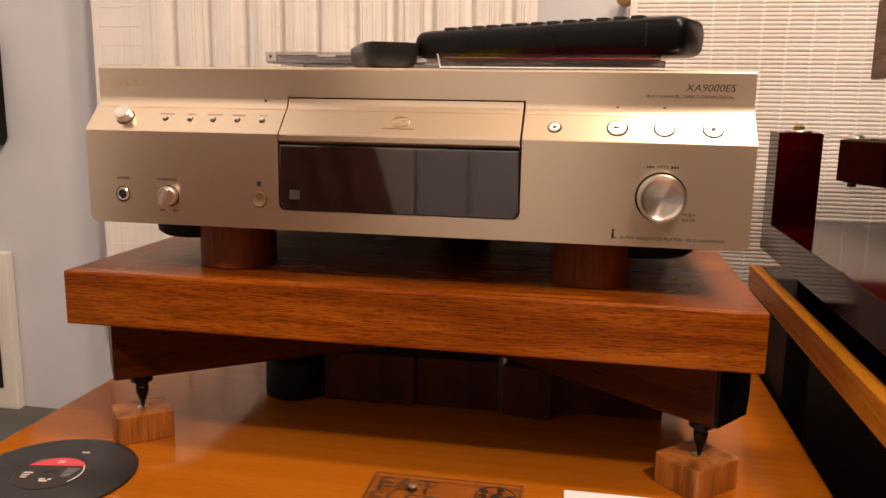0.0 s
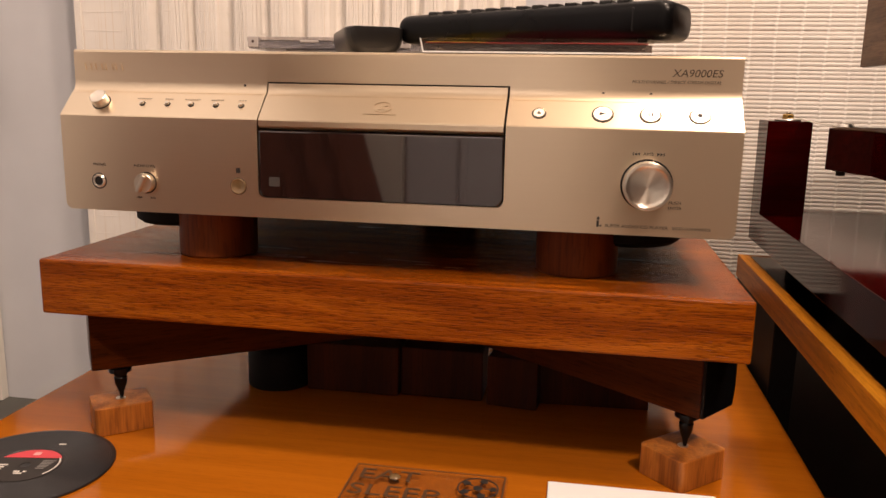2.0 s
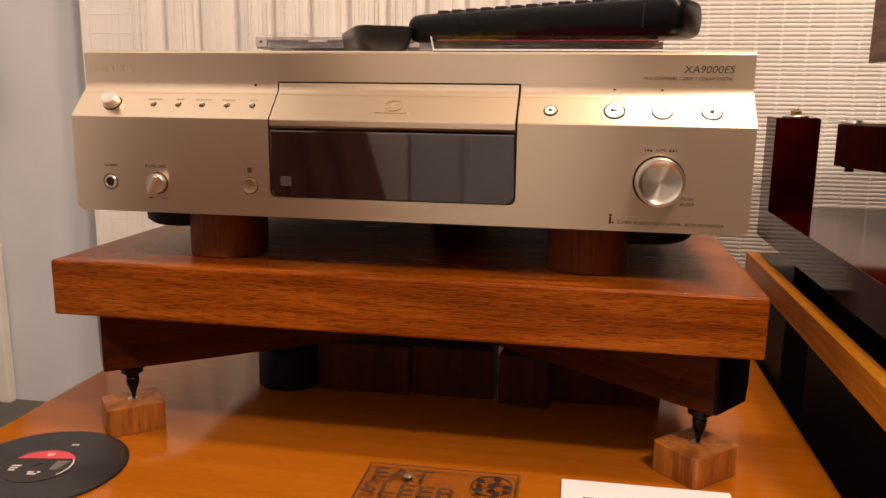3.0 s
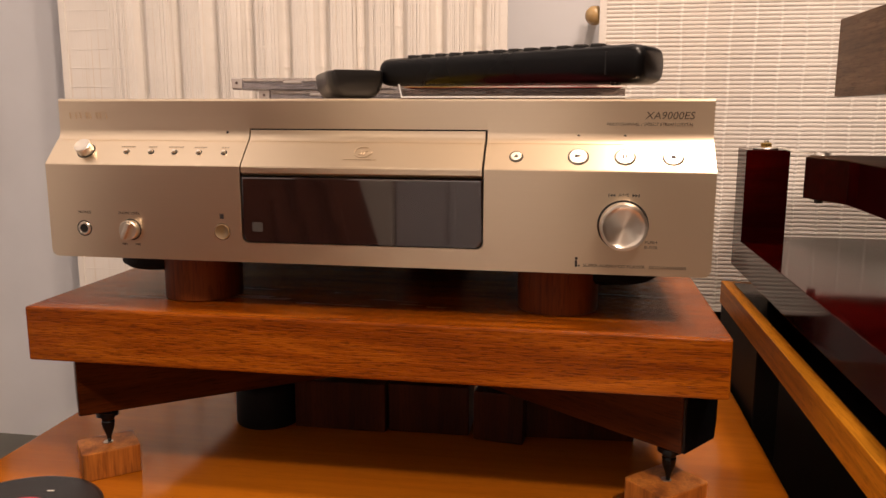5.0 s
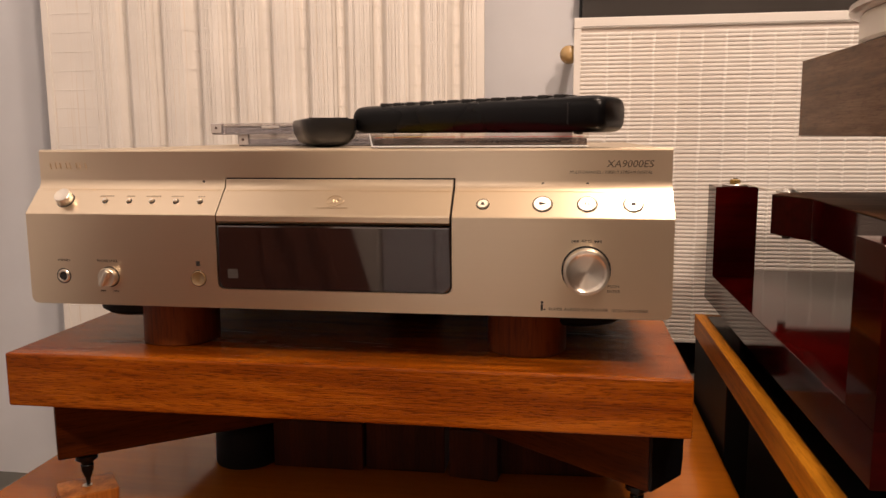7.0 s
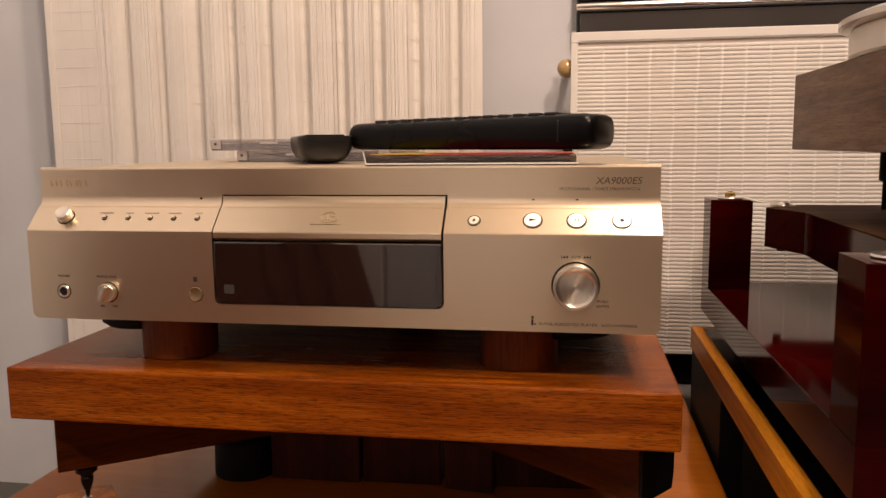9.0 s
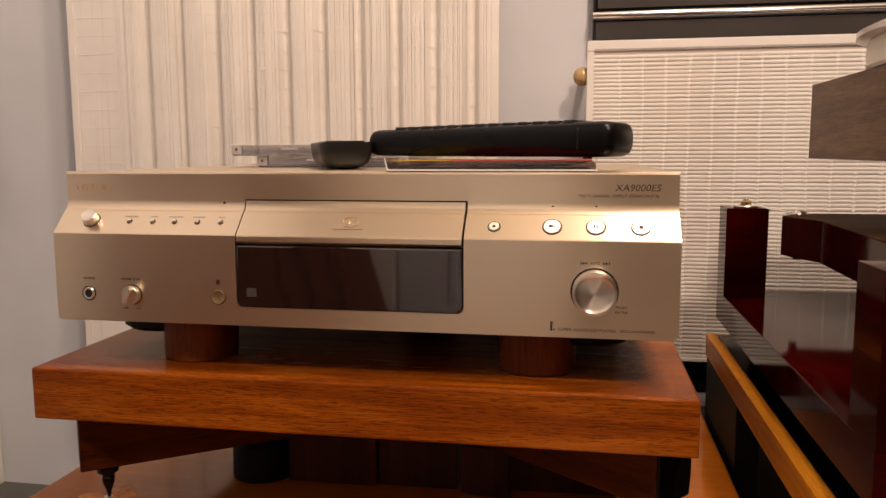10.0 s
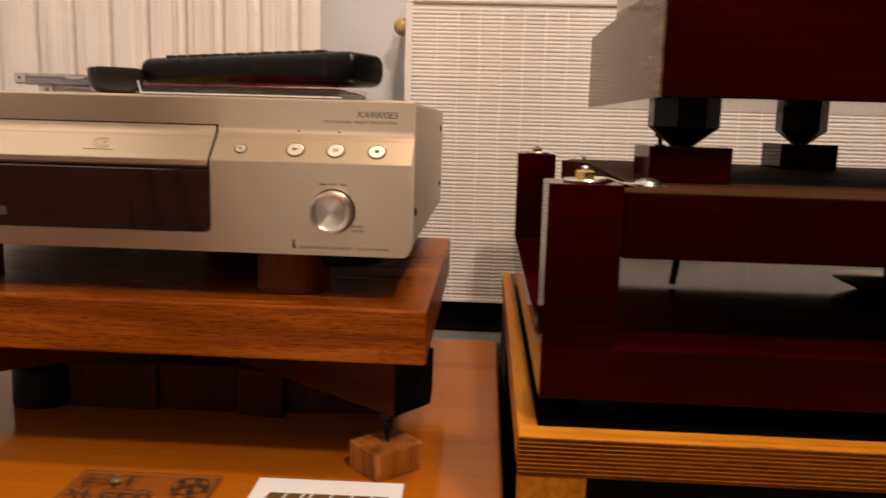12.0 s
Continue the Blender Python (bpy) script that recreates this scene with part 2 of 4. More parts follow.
# ---------------------------------------------------------------- builders


def part(name, bm, mat, parent=None, label="", at=None, smooth=False, crease=32):
    me = bpy.data.meshes.new(name)
    bmesh.ops.recalc_face_normals(bm, faces=bm.faces)
    if smooth:
        for f in bm.faces:
            f.smooth = True
    bm.to_mesh(me)
    bm.free()
    me.materials.append(mat)
    if smooth:
        me.set_sharp_from_angle(angle=radians(crease))
    ob = new(name, me)
    if parent is not None:
        ob.parent = parent
    if at is not None:
        ob.matrix_basis = at
    if label:
        ob["label"] = label
    return ob


def thing(name, at, label, category, group=""):
    ob = new(name)
    ob.empty_display_size = 0.02
    ob.matrix_basis = at
    return tagged(ob, label, category, group)


def box(lo, hi, bevel=0.0, segments=2, bm=None):
    out = bmesh.new()
    size = [b - a for a, b in zip(lo, hi)]
    mid = [(a + b) / 2 for a, b in zip(lo, hi)]
    bmesh.ops.create_cube(out, size=1, matrix=Matrix.LocRotScale(mid, None, size))
    if bevel:
        bmesh.ops.bevel(out, geom=out.edges[:], offset=bevel, segments=segments, affect="EDGES", profile=0.5)
    return joined(bm, out)


def joined(bm, more, m=None):
    if m is not None:
        bmesh.ops.transform(more, matrix=m, verts=more.verts)
    if bm is None:
        return more
    me = bpy.data.meshes.new("tmp")
    more.to_mesh(me)
    more.free()
    bm.from_mesh(me)
    bpy.data.meshes.remove(me)
    return bm


def lathe(profile, steps=40, bm=None, m=None):
    """A solid turned about z from rows of (radius, height)."""
    out = bmesh.new()
    rings = []
    for r, z in profile:
        if r < 1e-6:
            rings.append([out.verts.new((0, 0, z))])
        else:
            rings.append([out.verts.new((r * math.cos(a), r * math.sin(a), z)) for a in (2 * math.pi * i / steps for i in range(steps))])
    for a, b in zip(rings, rings[1:]):
        for i in range(steps):
            j = (i + 1) % steps
            if len(a) == 1 and len(b) > 1:
                out.faces.new((a[0], b[i], b[j]))
            elif len(b) == 1 and len(a) > 1:
                out.faces.new((a[i], a[j], b[0]))
            elif len(a) > 1:
                out.faces.new((a[i], a[j], b[j], b[i]))
    return joined(bm, out, m)


def prism(points, lo, hi, axis="z", bevel=0.0, bm=None, m=None):
    """A polygon pushed from lo to hi along an axis. For x the points are (y, z), for y (x, z), for z (x, y)."""
    out = bmesh.new()

    def put(p, h):
        return {"x": (h, p[0], p[1]), "y": (p[0], h, p[1]), "z": (p[0], p[1], h)}[axis]

    a = [out.verts.new(put(p, lo)) for p in points]
    b = [out.verts.new(put(p, hi)) for p in points]
    out.faces.new(a)
    out.faces.new(b)
    for i in range(len(points)):
        j = (i + 1) % len(points)
        out.faces.new((a[i], a[j], b[j], b[i]))
    if bevel:
        bmesh.ops.bevel(out, geom=out.edges[:], offset=bevel, segments=2, affect="EDGES", profile=0.5)
    return joined(bm, out, m)


def rounded(x0, y0, x1, y1, r, steps=5, corners=(1, 1, 1, 1)):
    """The outline of a rectangle with rounded corners, from the lower left on."""
    pts = []
    for (cx, cy, a0), on in zip(((x0, y0, 180), (x1, y0, 270), (x1, y1, 0), (x0, y1, 90)), corners):
        if not on:
            pts.append((cx, cy))
            continue
        mx, my = cx + (r if cx == x0 else -r), cy + (r if cy == y0 else -r)
        for i in range(steps + 1):
            a = radians(a0 + 90 * i / steps)
            pts.append((mx + r * math.cos(a), my + r * math.sin(a)))
    return pts


def tube(points, r, steps=8, bm=None):
    """A round cord along points."""
    out = bmesh.new()
    pts = [Vector(p) for p in points]
    rings = []
    for i, p in enumerate(pts):
        d = (pts[min(i + 1, len(pts) - 1)] - pts[max(i - 1, 0)]).normalized()
        u = d.cross(Vector((0.3, 0.2, 0.93))).normalized()
        v = d.cross(u)
        rings.append([out.verts.new(p + r * (math.cos(a) * u + math.sin(a) * v)) for a in (2 * math.pi * k / steps for k in range(steps))])
    for a, b in zip(rings, rings[1:]):
        for k in range(steps):
            out.faces.new((a[k], a[(k + 1) % steps], b[(k + 1) % steps], b[k]))
    out.faces.new(rings[0])
    out.faces.new(rings[-1])
    return joined(bm, out)


def lettering(name, text, size, mat, parent, at, width=0.0, depth=0.00015, shear=0.0, align="CENTER"):
    """Words as a thin mesh; width squeezes or stretches them to that length."""
    cu = bpy.data.curves.new(name, "FONT")
    cu.body, cu.size, cu.extrude, cu.shear = text, size, depth, shear
    cu.align_x, cu.align_y, cu.resolution_u = align, "CENTER", 3
    tmp = new("tmp", cu)
    bpy.context.view_layer.update()
    me = bpy.data.meshes.new_from_object(tmp.evaluated_get(bpy.context.evaluated_depsgraph_get()))
    bpy.data.objects.remove(tmp)
    bpy.data.curves.remove(cu)
    xs = [v.co.x for v in me.vertices]
    if width and xs:
        k = width / (max(xs) - min(xs))
        for v in me.vertices:
            v.co.x *= k
    me.name = name
    me.materials.clear()
    me.materials.append(mat)
    ob = new(name, me)
    ob.parent, ob.matrix_basis = parent, at
    return ob


# ---------------------------------------------------------------- the room
FLOOR, TOP, WEST, EAST, NORTH, SOUTH = -0.24, 2.15, -0.80, 3.0, 0.56, -1.6


def structure(name, bm, mat, label):
    return tagged(part(name, bm, mat), label, name.split("_")[0], kind="structure")


structure("floor", box((WEST - 0.1, SOUTH - 0.1, FLOOR - 0.1), (EAST + 0.1, NORTH + 0.1, FLOOR)), CARPET, "dark grey carpeted floor beside the low bench")
structure("ceiling", box((WEST - 0.1, SOUTH - 0.1, TOP), (EAST + 0.1, NORTH + 0.1, TOP + 0.1)), CEIL, "plain off-white painted ceiling")
structure("wall_north", box((WEST - 0.1, NORTH, FLOOR), (EAST + 0.1, NORTH + 0.1, TOP)), WALL, "pale blue-grey painted wall behind the blinds")
structure("wall_west", box((WEST - 0.1, SOUTH, FLOOR), (WEST, NORTH, TOP)), WALL, "pale blue-grey painted side wall")
# East and south walls are unseen and kept dark brown to cut bounce light.
structure("wall_east", box((EAST, SOUTH, FLOOR), (EAST + 0.1, NORTH, TOP)), LOW_BOUNCE_WALL, "unseen side wall, made dark brown to cut bounce light")
structure("wall_south", box((WEST - 0.1, SOUTH - 0.1, FLOOR), (EAST + 0.1, SOUTH, TOP)), LOW_BOUNCE_WALL, "unseen wall behind the viewer, made dark brown to cut bounce light")

# ---------------------------------------------------------------- low bench
bench = thing("bench", pose(0, 0, FLOOR), "low bench with a glossy honey-brown veneered top", "bench")
part("benchtop", box((-0.286, -0.27, 0.205), (0.2845, 0.377, 0.24), 0.002), TABLE_WOOD, bench)
for sx in (-0.27, 0.25):
    part("side_panel", box((sx, -0.25, 0.0), (sx + 0.02, 0.36, 0.205), 0.001), TABLE_WOOD, bench)
part("back_panel", box((-0.25, 0.33, 0.0), (0.25, 0.345, 0.205)), TABLE_WOOD, bench)

# ---------------------------------------------------------------- slab under the player
platform = thing("equipment_platform", pose(0, 0, 0), "thick brown-stained oak platform on crossed beams and black spikes", "platform")
part("board", box((-0.2318, -0.011, 0.0885), (0.2283, 0.333, 0.1264), 0.0016), OAK, platform)
BEAM = 0.040


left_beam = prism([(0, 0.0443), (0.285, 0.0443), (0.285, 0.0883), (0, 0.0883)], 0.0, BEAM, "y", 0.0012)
part("beam", left_beam, OAK_BEAM_SHADED, platform, "", pose(-0.2058, 0.0005, 0, 0, 0, 36.5))
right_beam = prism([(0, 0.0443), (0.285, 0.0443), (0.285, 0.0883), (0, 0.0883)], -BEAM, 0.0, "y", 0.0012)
part("beam", right_beam, OAK_BEAM_SHADED, platform, "", pose(0.2045, 0.0075, 0, 0, 0, 180 - 37.5))
cap = prism([(0.002, 0.0), (BEAM - 0.001, 0.0), (BEAM - 0.001, 0.042), (0.0, 0.042), (0.0, 0.012)], -0.0012, 0.0012, "x")
part("end_cap", cap, BLACK_PLASTIC, platform, "black painted beam end", pose(0.2045, 0.0075, 0.0452, 0, 0, 180 - 37.5) @ pose(-0.0011, -BEAM, 0))
SPIKES = ((-0.1935, 0.0157), (0.1995, 0.0206), (-0.13, 0.275), (0.13, 0.275))
spike = lathe([(0, 0.0208), (0.0011, 0.0208), (0.0018, 0.0255), (0.0042, 0.032), (0.0046, 0.0365), (0.0040, 0.0375), (0.0046, 0.0385), (0.0046, 0.0410), (0.0078, 0.0411), (0.0078, 0.0442), (0, 0.0442)], 20)
first = part("spike", spike, BLACK_PLASTIC, platform, "black metal cone spike", pose(SPIKES[0][0], SPIKES[0][1], 0), True)
for sx, sy in SPIKES[1:]:
    o = new("spike", first.data)
    o.parent, o.matrix_basis = platform, pose(sx, sy, 0)
    o["label"] = "black metal cone spike"


def wood_block(x, y, turn, label, size=(0.039, 0.034), height=0.0204):
    a, b = size[0] / 2, size[1] / 2
    ob = part("wood_block", prism(rounded(-a, -b, a, b, 0.003, 3), 0, height, "z", 0.0008), BLOCK_WOOD, None, "", pose(x, y, 0, 0, 0, turn))
    part("steel_cup", lathe([(0, height - 0.0006), (0.0034, height - 0.0006), (0.0034, height + 0.0006), (0.0014, height + 0.0006), (0, height)], 16), STEEL, ob, "small steel cup")
    return tagged(ob, label, "wood block", "blocks under the spikes")


wood_block(-0.1941, 0.0151, 40.7, "striped brown wooden block under a spike on the bench", (0.039, 0.032))
wood_block(0.1986, 0.0216, 43, "reddish-brown wooden block turned corner-on under a spike", (0.042, 0.036))
wood_block(-0.13, 0.275, 20, "striped brown wooden block under a rear spike")
wood_block(0.13, 0.275, 40, "striped brown wooden block under a rear spike")
# Shade under the board is put into their colour; the fourth closes a bright gap.
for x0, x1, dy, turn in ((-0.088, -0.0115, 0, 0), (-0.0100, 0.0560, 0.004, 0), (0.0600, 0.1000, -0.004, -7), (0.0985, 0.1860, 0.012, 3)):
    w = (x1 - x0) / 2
    ob = part("upright_block", box((-w, 0, 0), (w, 0.038, 0.0405), 0.0012), BACK_WOOD_SHADED, None, "", pose(x0 + w, 0.112 + dy, 0, 0, 0, turn))
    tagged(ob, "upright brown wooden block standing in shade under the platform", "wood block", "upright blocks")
for x, y in ((-0.1285, 0.046), (0.1245, 0.050), (0.0, 0.29)):
    ob = part("wooden_puck", lathe([(0, 0), (0.0262, 0), (0.027, 0.0008), (0.027, 0.0315), (0.0262, 0.0323), (0, 0.0323)], 48), PUCK_WOOD, None, "", pose(x, y, 0.1265), True)
    tagged(ob, "reddish-brown turned wooden puck between platform and player", "puck", "pucks under the player")

dome = part("rubber_dome", lathe([(0, 0), (0.0262, 0), (0.0266, 0.002), (0.0262, 0.028), (0.0240, 0.033), (0.0160, 0.0385), (0.0060, 0.0410), (0, 0.0412)], 40), RUBBER, None, "", pose(-0.1162, 0.126, 0), True)
tagged(dome, "black domed rubber damper standing in shade under the platform", "damper")

# ---------------------------------------------------------------- disc player
player = thing("disc_player", pose(0, 0, 0.16), "champagne-gold brushed aluminium disc player with a smoked display", "disc player")
Z0 = 0.16
SLOPE = math.degrees(math.atan2(0.0150, 0.0146))


def profile(proud=0.0, top=0.1050, low=0.0, back=0.024):
    """The outline of the front plate from the side: flat face, slope, hollow, flat face."""
    arc = [(0.0148 + 0.0039 * math.sin(a) , 0.0772 + 0.0063 * (1 - math.cos(a)) + 0.0012 * math.sin(a)) for a in (math.pi / 2 * i / 6 for i in range(7))]
    pts = [(back, low), (0.0, low), (0.0, 0.0620), (0.0004, 0.0628)] + arc
    pts += [(0.0187, top - 0.0016), (0.0191, top - 0.0005), (0.0203, top), (back, top)]
    return [(y - proud, z) for y, z in pts]


full = profile(low=0.0052)
front = prism(full, -0.215, -0.0780, "x")
front = prism(full, 0.0792, 0.215, "x", bm=front)
front = prism([(0.0187, 0.0858), (0.024, 0.0858), (0.024, 0.1050), (0.0203, 0.1050), (0.0191, 0.1045), (0.0187, 0.1034)], -0.0780, 0.0792, "x", bm=front)
front = prism([(0.024, 0.0052), (0, 0.0052), (0, 0.0130), (0.024, 0.0130)], -0.0780, 0.0792, "x", bm=front)
front = prism(rounded(-0.215, 0, 0.215, 0.0052, 0.0050, 6, (1, 1, 0, 0)), 0.0, 0.024, "y", bm=front)
for cx, s in ((-0.0780, 1), (0.0792, -1)):
    corner = [(cx, 0.0130)] + [(cx + s * 0.0045 * (1 - math.cos(a)), 0.0130 + 0.0045 * (1 - math.sin(a))) for a in (math.pi / 2 * i / 5 for i in range(6))]
    front = prism(corner, 0.0, 0.02, "y", bm=front)
plate = part("front_panel", front, CHAMPAGNE, player, smooth=True, crease=14)
part("recess", box((-0.0779, 0.0205, 0.0131), (0.0791, 0.0235, 0.0857)), GAP, player, "dark gap round the tray door")
body = box((-0.2135, 0.0242, 0.0008), (0.2135, 0.385, 0.1045), 0.0025)
part("body", body, CASE_METAL, player, "champagne painted metal case")
door_pts = [(0.016, 0.0562), (0.0022, 0.0562), (0.0010, 0.0570), (-0.0012, 0.0586), (-0.0012, 0.0618), (-0.0008, 0.0628)]
door_pts += [(y - 0.0012, z) for y, z in full[4:11]] + [(0.0176, 0.0848), (0.0200, 0.0848), (0.0200, 0.0562)]
part("tray_door", prism(door_pts, -0.0767, 0.0779, "x"), CHAMPAGNE, player, "champagne tray door, closed", smooth=True, crease=14)
part("display_window", prism(rounded(-0.0770, 0.0138, 0.0782, 0.0556, 0.0042, 5, (1, 1, 0, 0)), -0.0004, 0.006, "y", 0.0010), DISPLAY, player, "smoked dark display window, lit by nothing")
rim = prism(rounded(-0.0776, 0.0132, 0.0788, 0.0558, 0.0046, 5, (1, 1, 0, 0)), 0.0012, 0.0065, "y")
part("display_rim", rim, GAP, player)
icon = part("format_mark", prism(rounded(-0.0705, 0.0205, -0.0635, 0.0265, 0.0006, 2), -0.0007, -0.0003, "y"), plain("grey_display_print", (0.055, 0.05, 0.047), 0.5, relief=0.0), player, "small grey square mark")


def on_face(x, z, out=0.0):
    return pose(x, -out, z - Z0, 90)


def on_slope(x, s, out=0.0):
    c, n = math.cos(radians(SLOPE)), math.sin(radians(SLOPE))
    return pose(x, 0.0004 + s * c, 0.0628 + s * n, 0) @ pose(0, 0, 0, 90 - (90 - SLOPE), 0, 0) @ pose(0, 0, out)


def on_upper(x, z, out=0.0):
    return pose(x, 0.0187 - out, z - Z0, 90)


def button(name, r, height, at, mat, label="", dish=0.0):
    ring = part(name + "_ring", lathe([(r + 0.0006, -0.0003), (r + 0.0006, 0.0001), (r, 0.0001), (r, -0.0003)], 32), GAP, player, "", at)
    prof = [(r - 0.0001, -0.0005), (r - 0.0001, height - 0.0004), (r - 0.0006, height), (r * 0.5, height - dish * 0.7), (0, height - dish)]
    return part(name, lathe(prof, 36), mat, player, label, at, True)


S = 0.0104
for bx in (0.1355, 0.1630, 0.1909):
    b = button("round_button", 0.0058, 0.0008, on_slope(bx, S), BUTTON_METAL, "round aluminium button")
    m = on_slope(bx, S, 0.00082)
    if bx < 0.14:
        sign = prism([(-0.0021, -0.0013), (0.0023, 0), (-0.0021, 0.0013)], 0, 0.0002)
    elif bx < 0.17:
        sign = box((-0.0014, -0.0014, 0), (-0.0005, 0.0014, 0.0002))
        sign = box((0.0005, -0.0014, 0), (0.0014, 0.0014, 0.0002), bm=sign)
    else:
        sign = box((-0.0014, -0.0013, 0), (0.0014, 0.0013, 0.0002))
    part("button_sign", sign, INK_DARK, player, "", m)
b = button("eject_button", 0.0037, 0.0008, on_slope(0.0981, S - 0.0004), BUTTON_METAL, "small round aluminium button")
part("button_sign", prism([(-0.0011, -0.0002), (0.0011, -0.0002), (0, 0.0012)], 0, 0.0002, bm=box((-0.0011, -0.0010, 0), (0.0011, -0.0006, 0.0002))), INK_DARK, player, "", on_slope(0.0981, S - 0.0004, 0.00082))
for bx in (0.1353, 0.1632, -0.0933):
    part("indicator_lamp", lathe([(0, 0.0003), (0.0009, 0.0003), (0.0010, -0.0003)], 12), INK_DARK, player, "tiny dark indicator lamp", on_upper(bx, 0.2424 if bx > 0 else 0.2432))
button("power_button", 0.0056, 0.0062, on_slope(-0.1896, S + 0.0006), SILVER, "shiny silver power button", 0.0006)
for bx, w in ((-0.1602, 0.0105), (-0.1426, 0.0060), (-0.1261, 0.0110), (-0.1089, 0.0090), (-0.0916, 0.0055)):
    part("small_button_socket", lathe([(0, 0.0001), (0.0020, 0.0001), (0.0021, -0.0002)], 16), GAP, player, "", on_slope(bx, S + 0.0002))
    part("small_button", lathe([(0.0013, -0.0002), (0.0013, 0.0014), (0.0010, 0.0019), (0, 0.0021)], 20), SILVER, player, "tiny silver button", on_slope(bx, S + 0.0002), True)
    n = max(3, round(w / 0.0016))
    bars = None
    for i in range(n):
        x = -w / 2 + w * (i + 0.5) / n
        bars = box((x - 0.00055, -0.0004, 0), (x + 0.00055, 0.0004, 0.0001), bm=bars)
    tagged(part("printed_caption", bars, CAPTION, player, "", on_slope(bx, S + 0.0046)), kind="stuff")
# headphone socket, level knob, sensor
m = on_face(-0.1896, 0.1795)
part("phone_socket", lathe([(0.0029, 0.0002), (0.0031, 0.0011), (0.0040, 0.0011), (0.0046, 0.0002), (0.0046, -0.001), (0.0029, -0.001)], 32), SILVER, player, "steel headphone socket", m, True)
part("socket_hole", lathe([(0, 0.0004), (0.0030, 0.0004), (0.0030, -0.001)], 24), GAP, player, "", m)
part("socket_ring", lathe([(0.0046, 0.00015), (0.0053, 0.00015), (0.0053, -0.0002)], 32), GAP, player, "", m)
m = on_face(-0.1556, 0.1795)
part("knob_ring", lathe([(0, 0.0001), (0.0071, 0.0001), (0.0071, -0.0002)], 36), GAP, player, "", m)
knob = part("level_knob", lathe([(0.0064, 0.0), (0.0064, 0.0045), (0.0060, 0.0050), (0, 0.0050)], 40), BUTTON_METAL, player, "small silver level knob", m, True)
part("knob_grip", prism([(-0.0016, -0.0060), (0.0016, -0.0060), (0.0016, 0.0060), (-0.0016, 0.0060)], 0.0050, 0.0085, "z", 0.0008), BUTTON_METAL, knob, "", pose(0, 0, 0, 0, 0, -28))
part("remote_sensor", lathe([(0, 0.0002), (0.0036, 0.0006), (0.0046, 0.0011), (0.0052, 0.0008), (0.0052, -0.0004)], 32), SENSOR, player, "round dished sensor window", on_face(-0.0915, 0.1796), True)
part("sensor_sign", box((-0.0014, -0.0016, 0), (0.0014, 0.0016, 0.0001)), INK_DARK, player, "", on_face(-0.0915, 0.1897))
part("sensor_ring", lathe([(0.0052, 0.0001), (0.0055, 0.0001), (0.0055, -0.0002)], 32), GAP, player, "", on_face(-0.0915, 0.1796))
part("base_plate", box((-0.206, 0.028, -0.0012), (0.206, 0.382, 0.0006)), UNDERSIDE, player, "black underside plate")
# Unseen box added to stop light from behind reaching the platform top.
part("unseen_light_block", box((-0.190, 0.205, -0.0270), (0.190, 0.372, -0.0013), 0.003), UNDERSIDE, player, "unseen black box added to keep light out under the case")
# big jog knob
m = on_face(0.1628, 0.1903)
part("knob_ring", lathe([(0, 0.0001), (0.0151, 0.0001), (0.0151, -0.0002)], 56), GAP, player, "", m)
part("jog_knob", lathe([(0.0139, 0.0), (0.0139, 0.0098), (0.0136, 0.0103), (0.0120, 0.0104), (0.0114, 0.0099), (0.0095, 0.0096), (0, 0.0092)], 64), SILVER, player, "large turned silver jog knob", m, True)
# lettering
bars = None
for i, (w, gap) in enumerate(((0.0058, 0.0), (0.0064, 0.0), (0.0066, 0.0), (0.0062, 0.0))):
    x = -0.2082 + i * 0.0074
    for sx in (0.0, w - 0.0018):
        bars = prism([(x + sx, 0.0022), (x + sx + 0.0014, 0.0022), (x + sx + 0.0022, -0.0022), (x + sx + 0.0008, -0.0022)], -0.0003, 0.0008, "z", bm=bars)
part("maker_mark", bars, CHAMPAGNE, player, "embossed row of four plain marks", on_upper(0, 0.2538))
lettering("model_lettering", "XA9000ES", 0.0062, INK, player, on_upper(0.1890, 0.2547, 0.0001), 0.0290, shear=0.18)
lettering("format_lettering", "MULTI CHANNEL / DIRECT STREAM DIGITAL", 0.0026, INK, player, on_upper(0.1773, 0.2496, 0.0001), 0.0510, shear=0.18)
lettering("phones_lettering", "PHONES", 0.0023, INK, player, on_face(-0.1888, 0.1903, 0.0001), 0.0088)
lettering("level_lettering", "PHONE LEVEL", 0.0023, INK, player, on_face(-0.1566, 0.1903, 0.0001), 0.0150)
lettering("min_lettering", "MIN", 0.0018, INK, player, on_face(-0.1610, 0.1696, 0.0001), 0.0032)
lettering("max_lettering", "MAX", 0.0018, INK, player, on_face(-0.1515, 0.1696, 0.0001), 0.0036)
lettering("ams_lettering", "AMS", 0.0024, INK, player, on_face(0.1628, 0.2083, 0.0001), 0.0062)
lettering("push_lettering", "PUSH", 0.0024, INK, player, on_face(0.1795, 0.1803, 0.0001), 0.0068)
lettering("enter_lettering", "ENTER", 0.0024, INK, player, on_face(0.1797, 0.1772, 0.0001), 0.0078)
lettering("kind_lettering", "SUPER AUDIO CD PLAYER", 0.0026, INK, player, on_face(0.1584, 0.1652, 0.0001), 0.0365)
lettering("type_lettering", "SCD-XA9000ES", 0.0024, INK, player, on_face(0.1899, 0.1652, 0.0001), 0.0217)
arrows = None
for x, d in ((-0.0066, -1), (-0.0049, -1), (0.0066, 1), (0.0049, 1)):
    arrows = prism([(x, -0.0009), (x + d * 0.0017, 0), (x, 0.0009)], 0, 0.0001, bm=arrows)
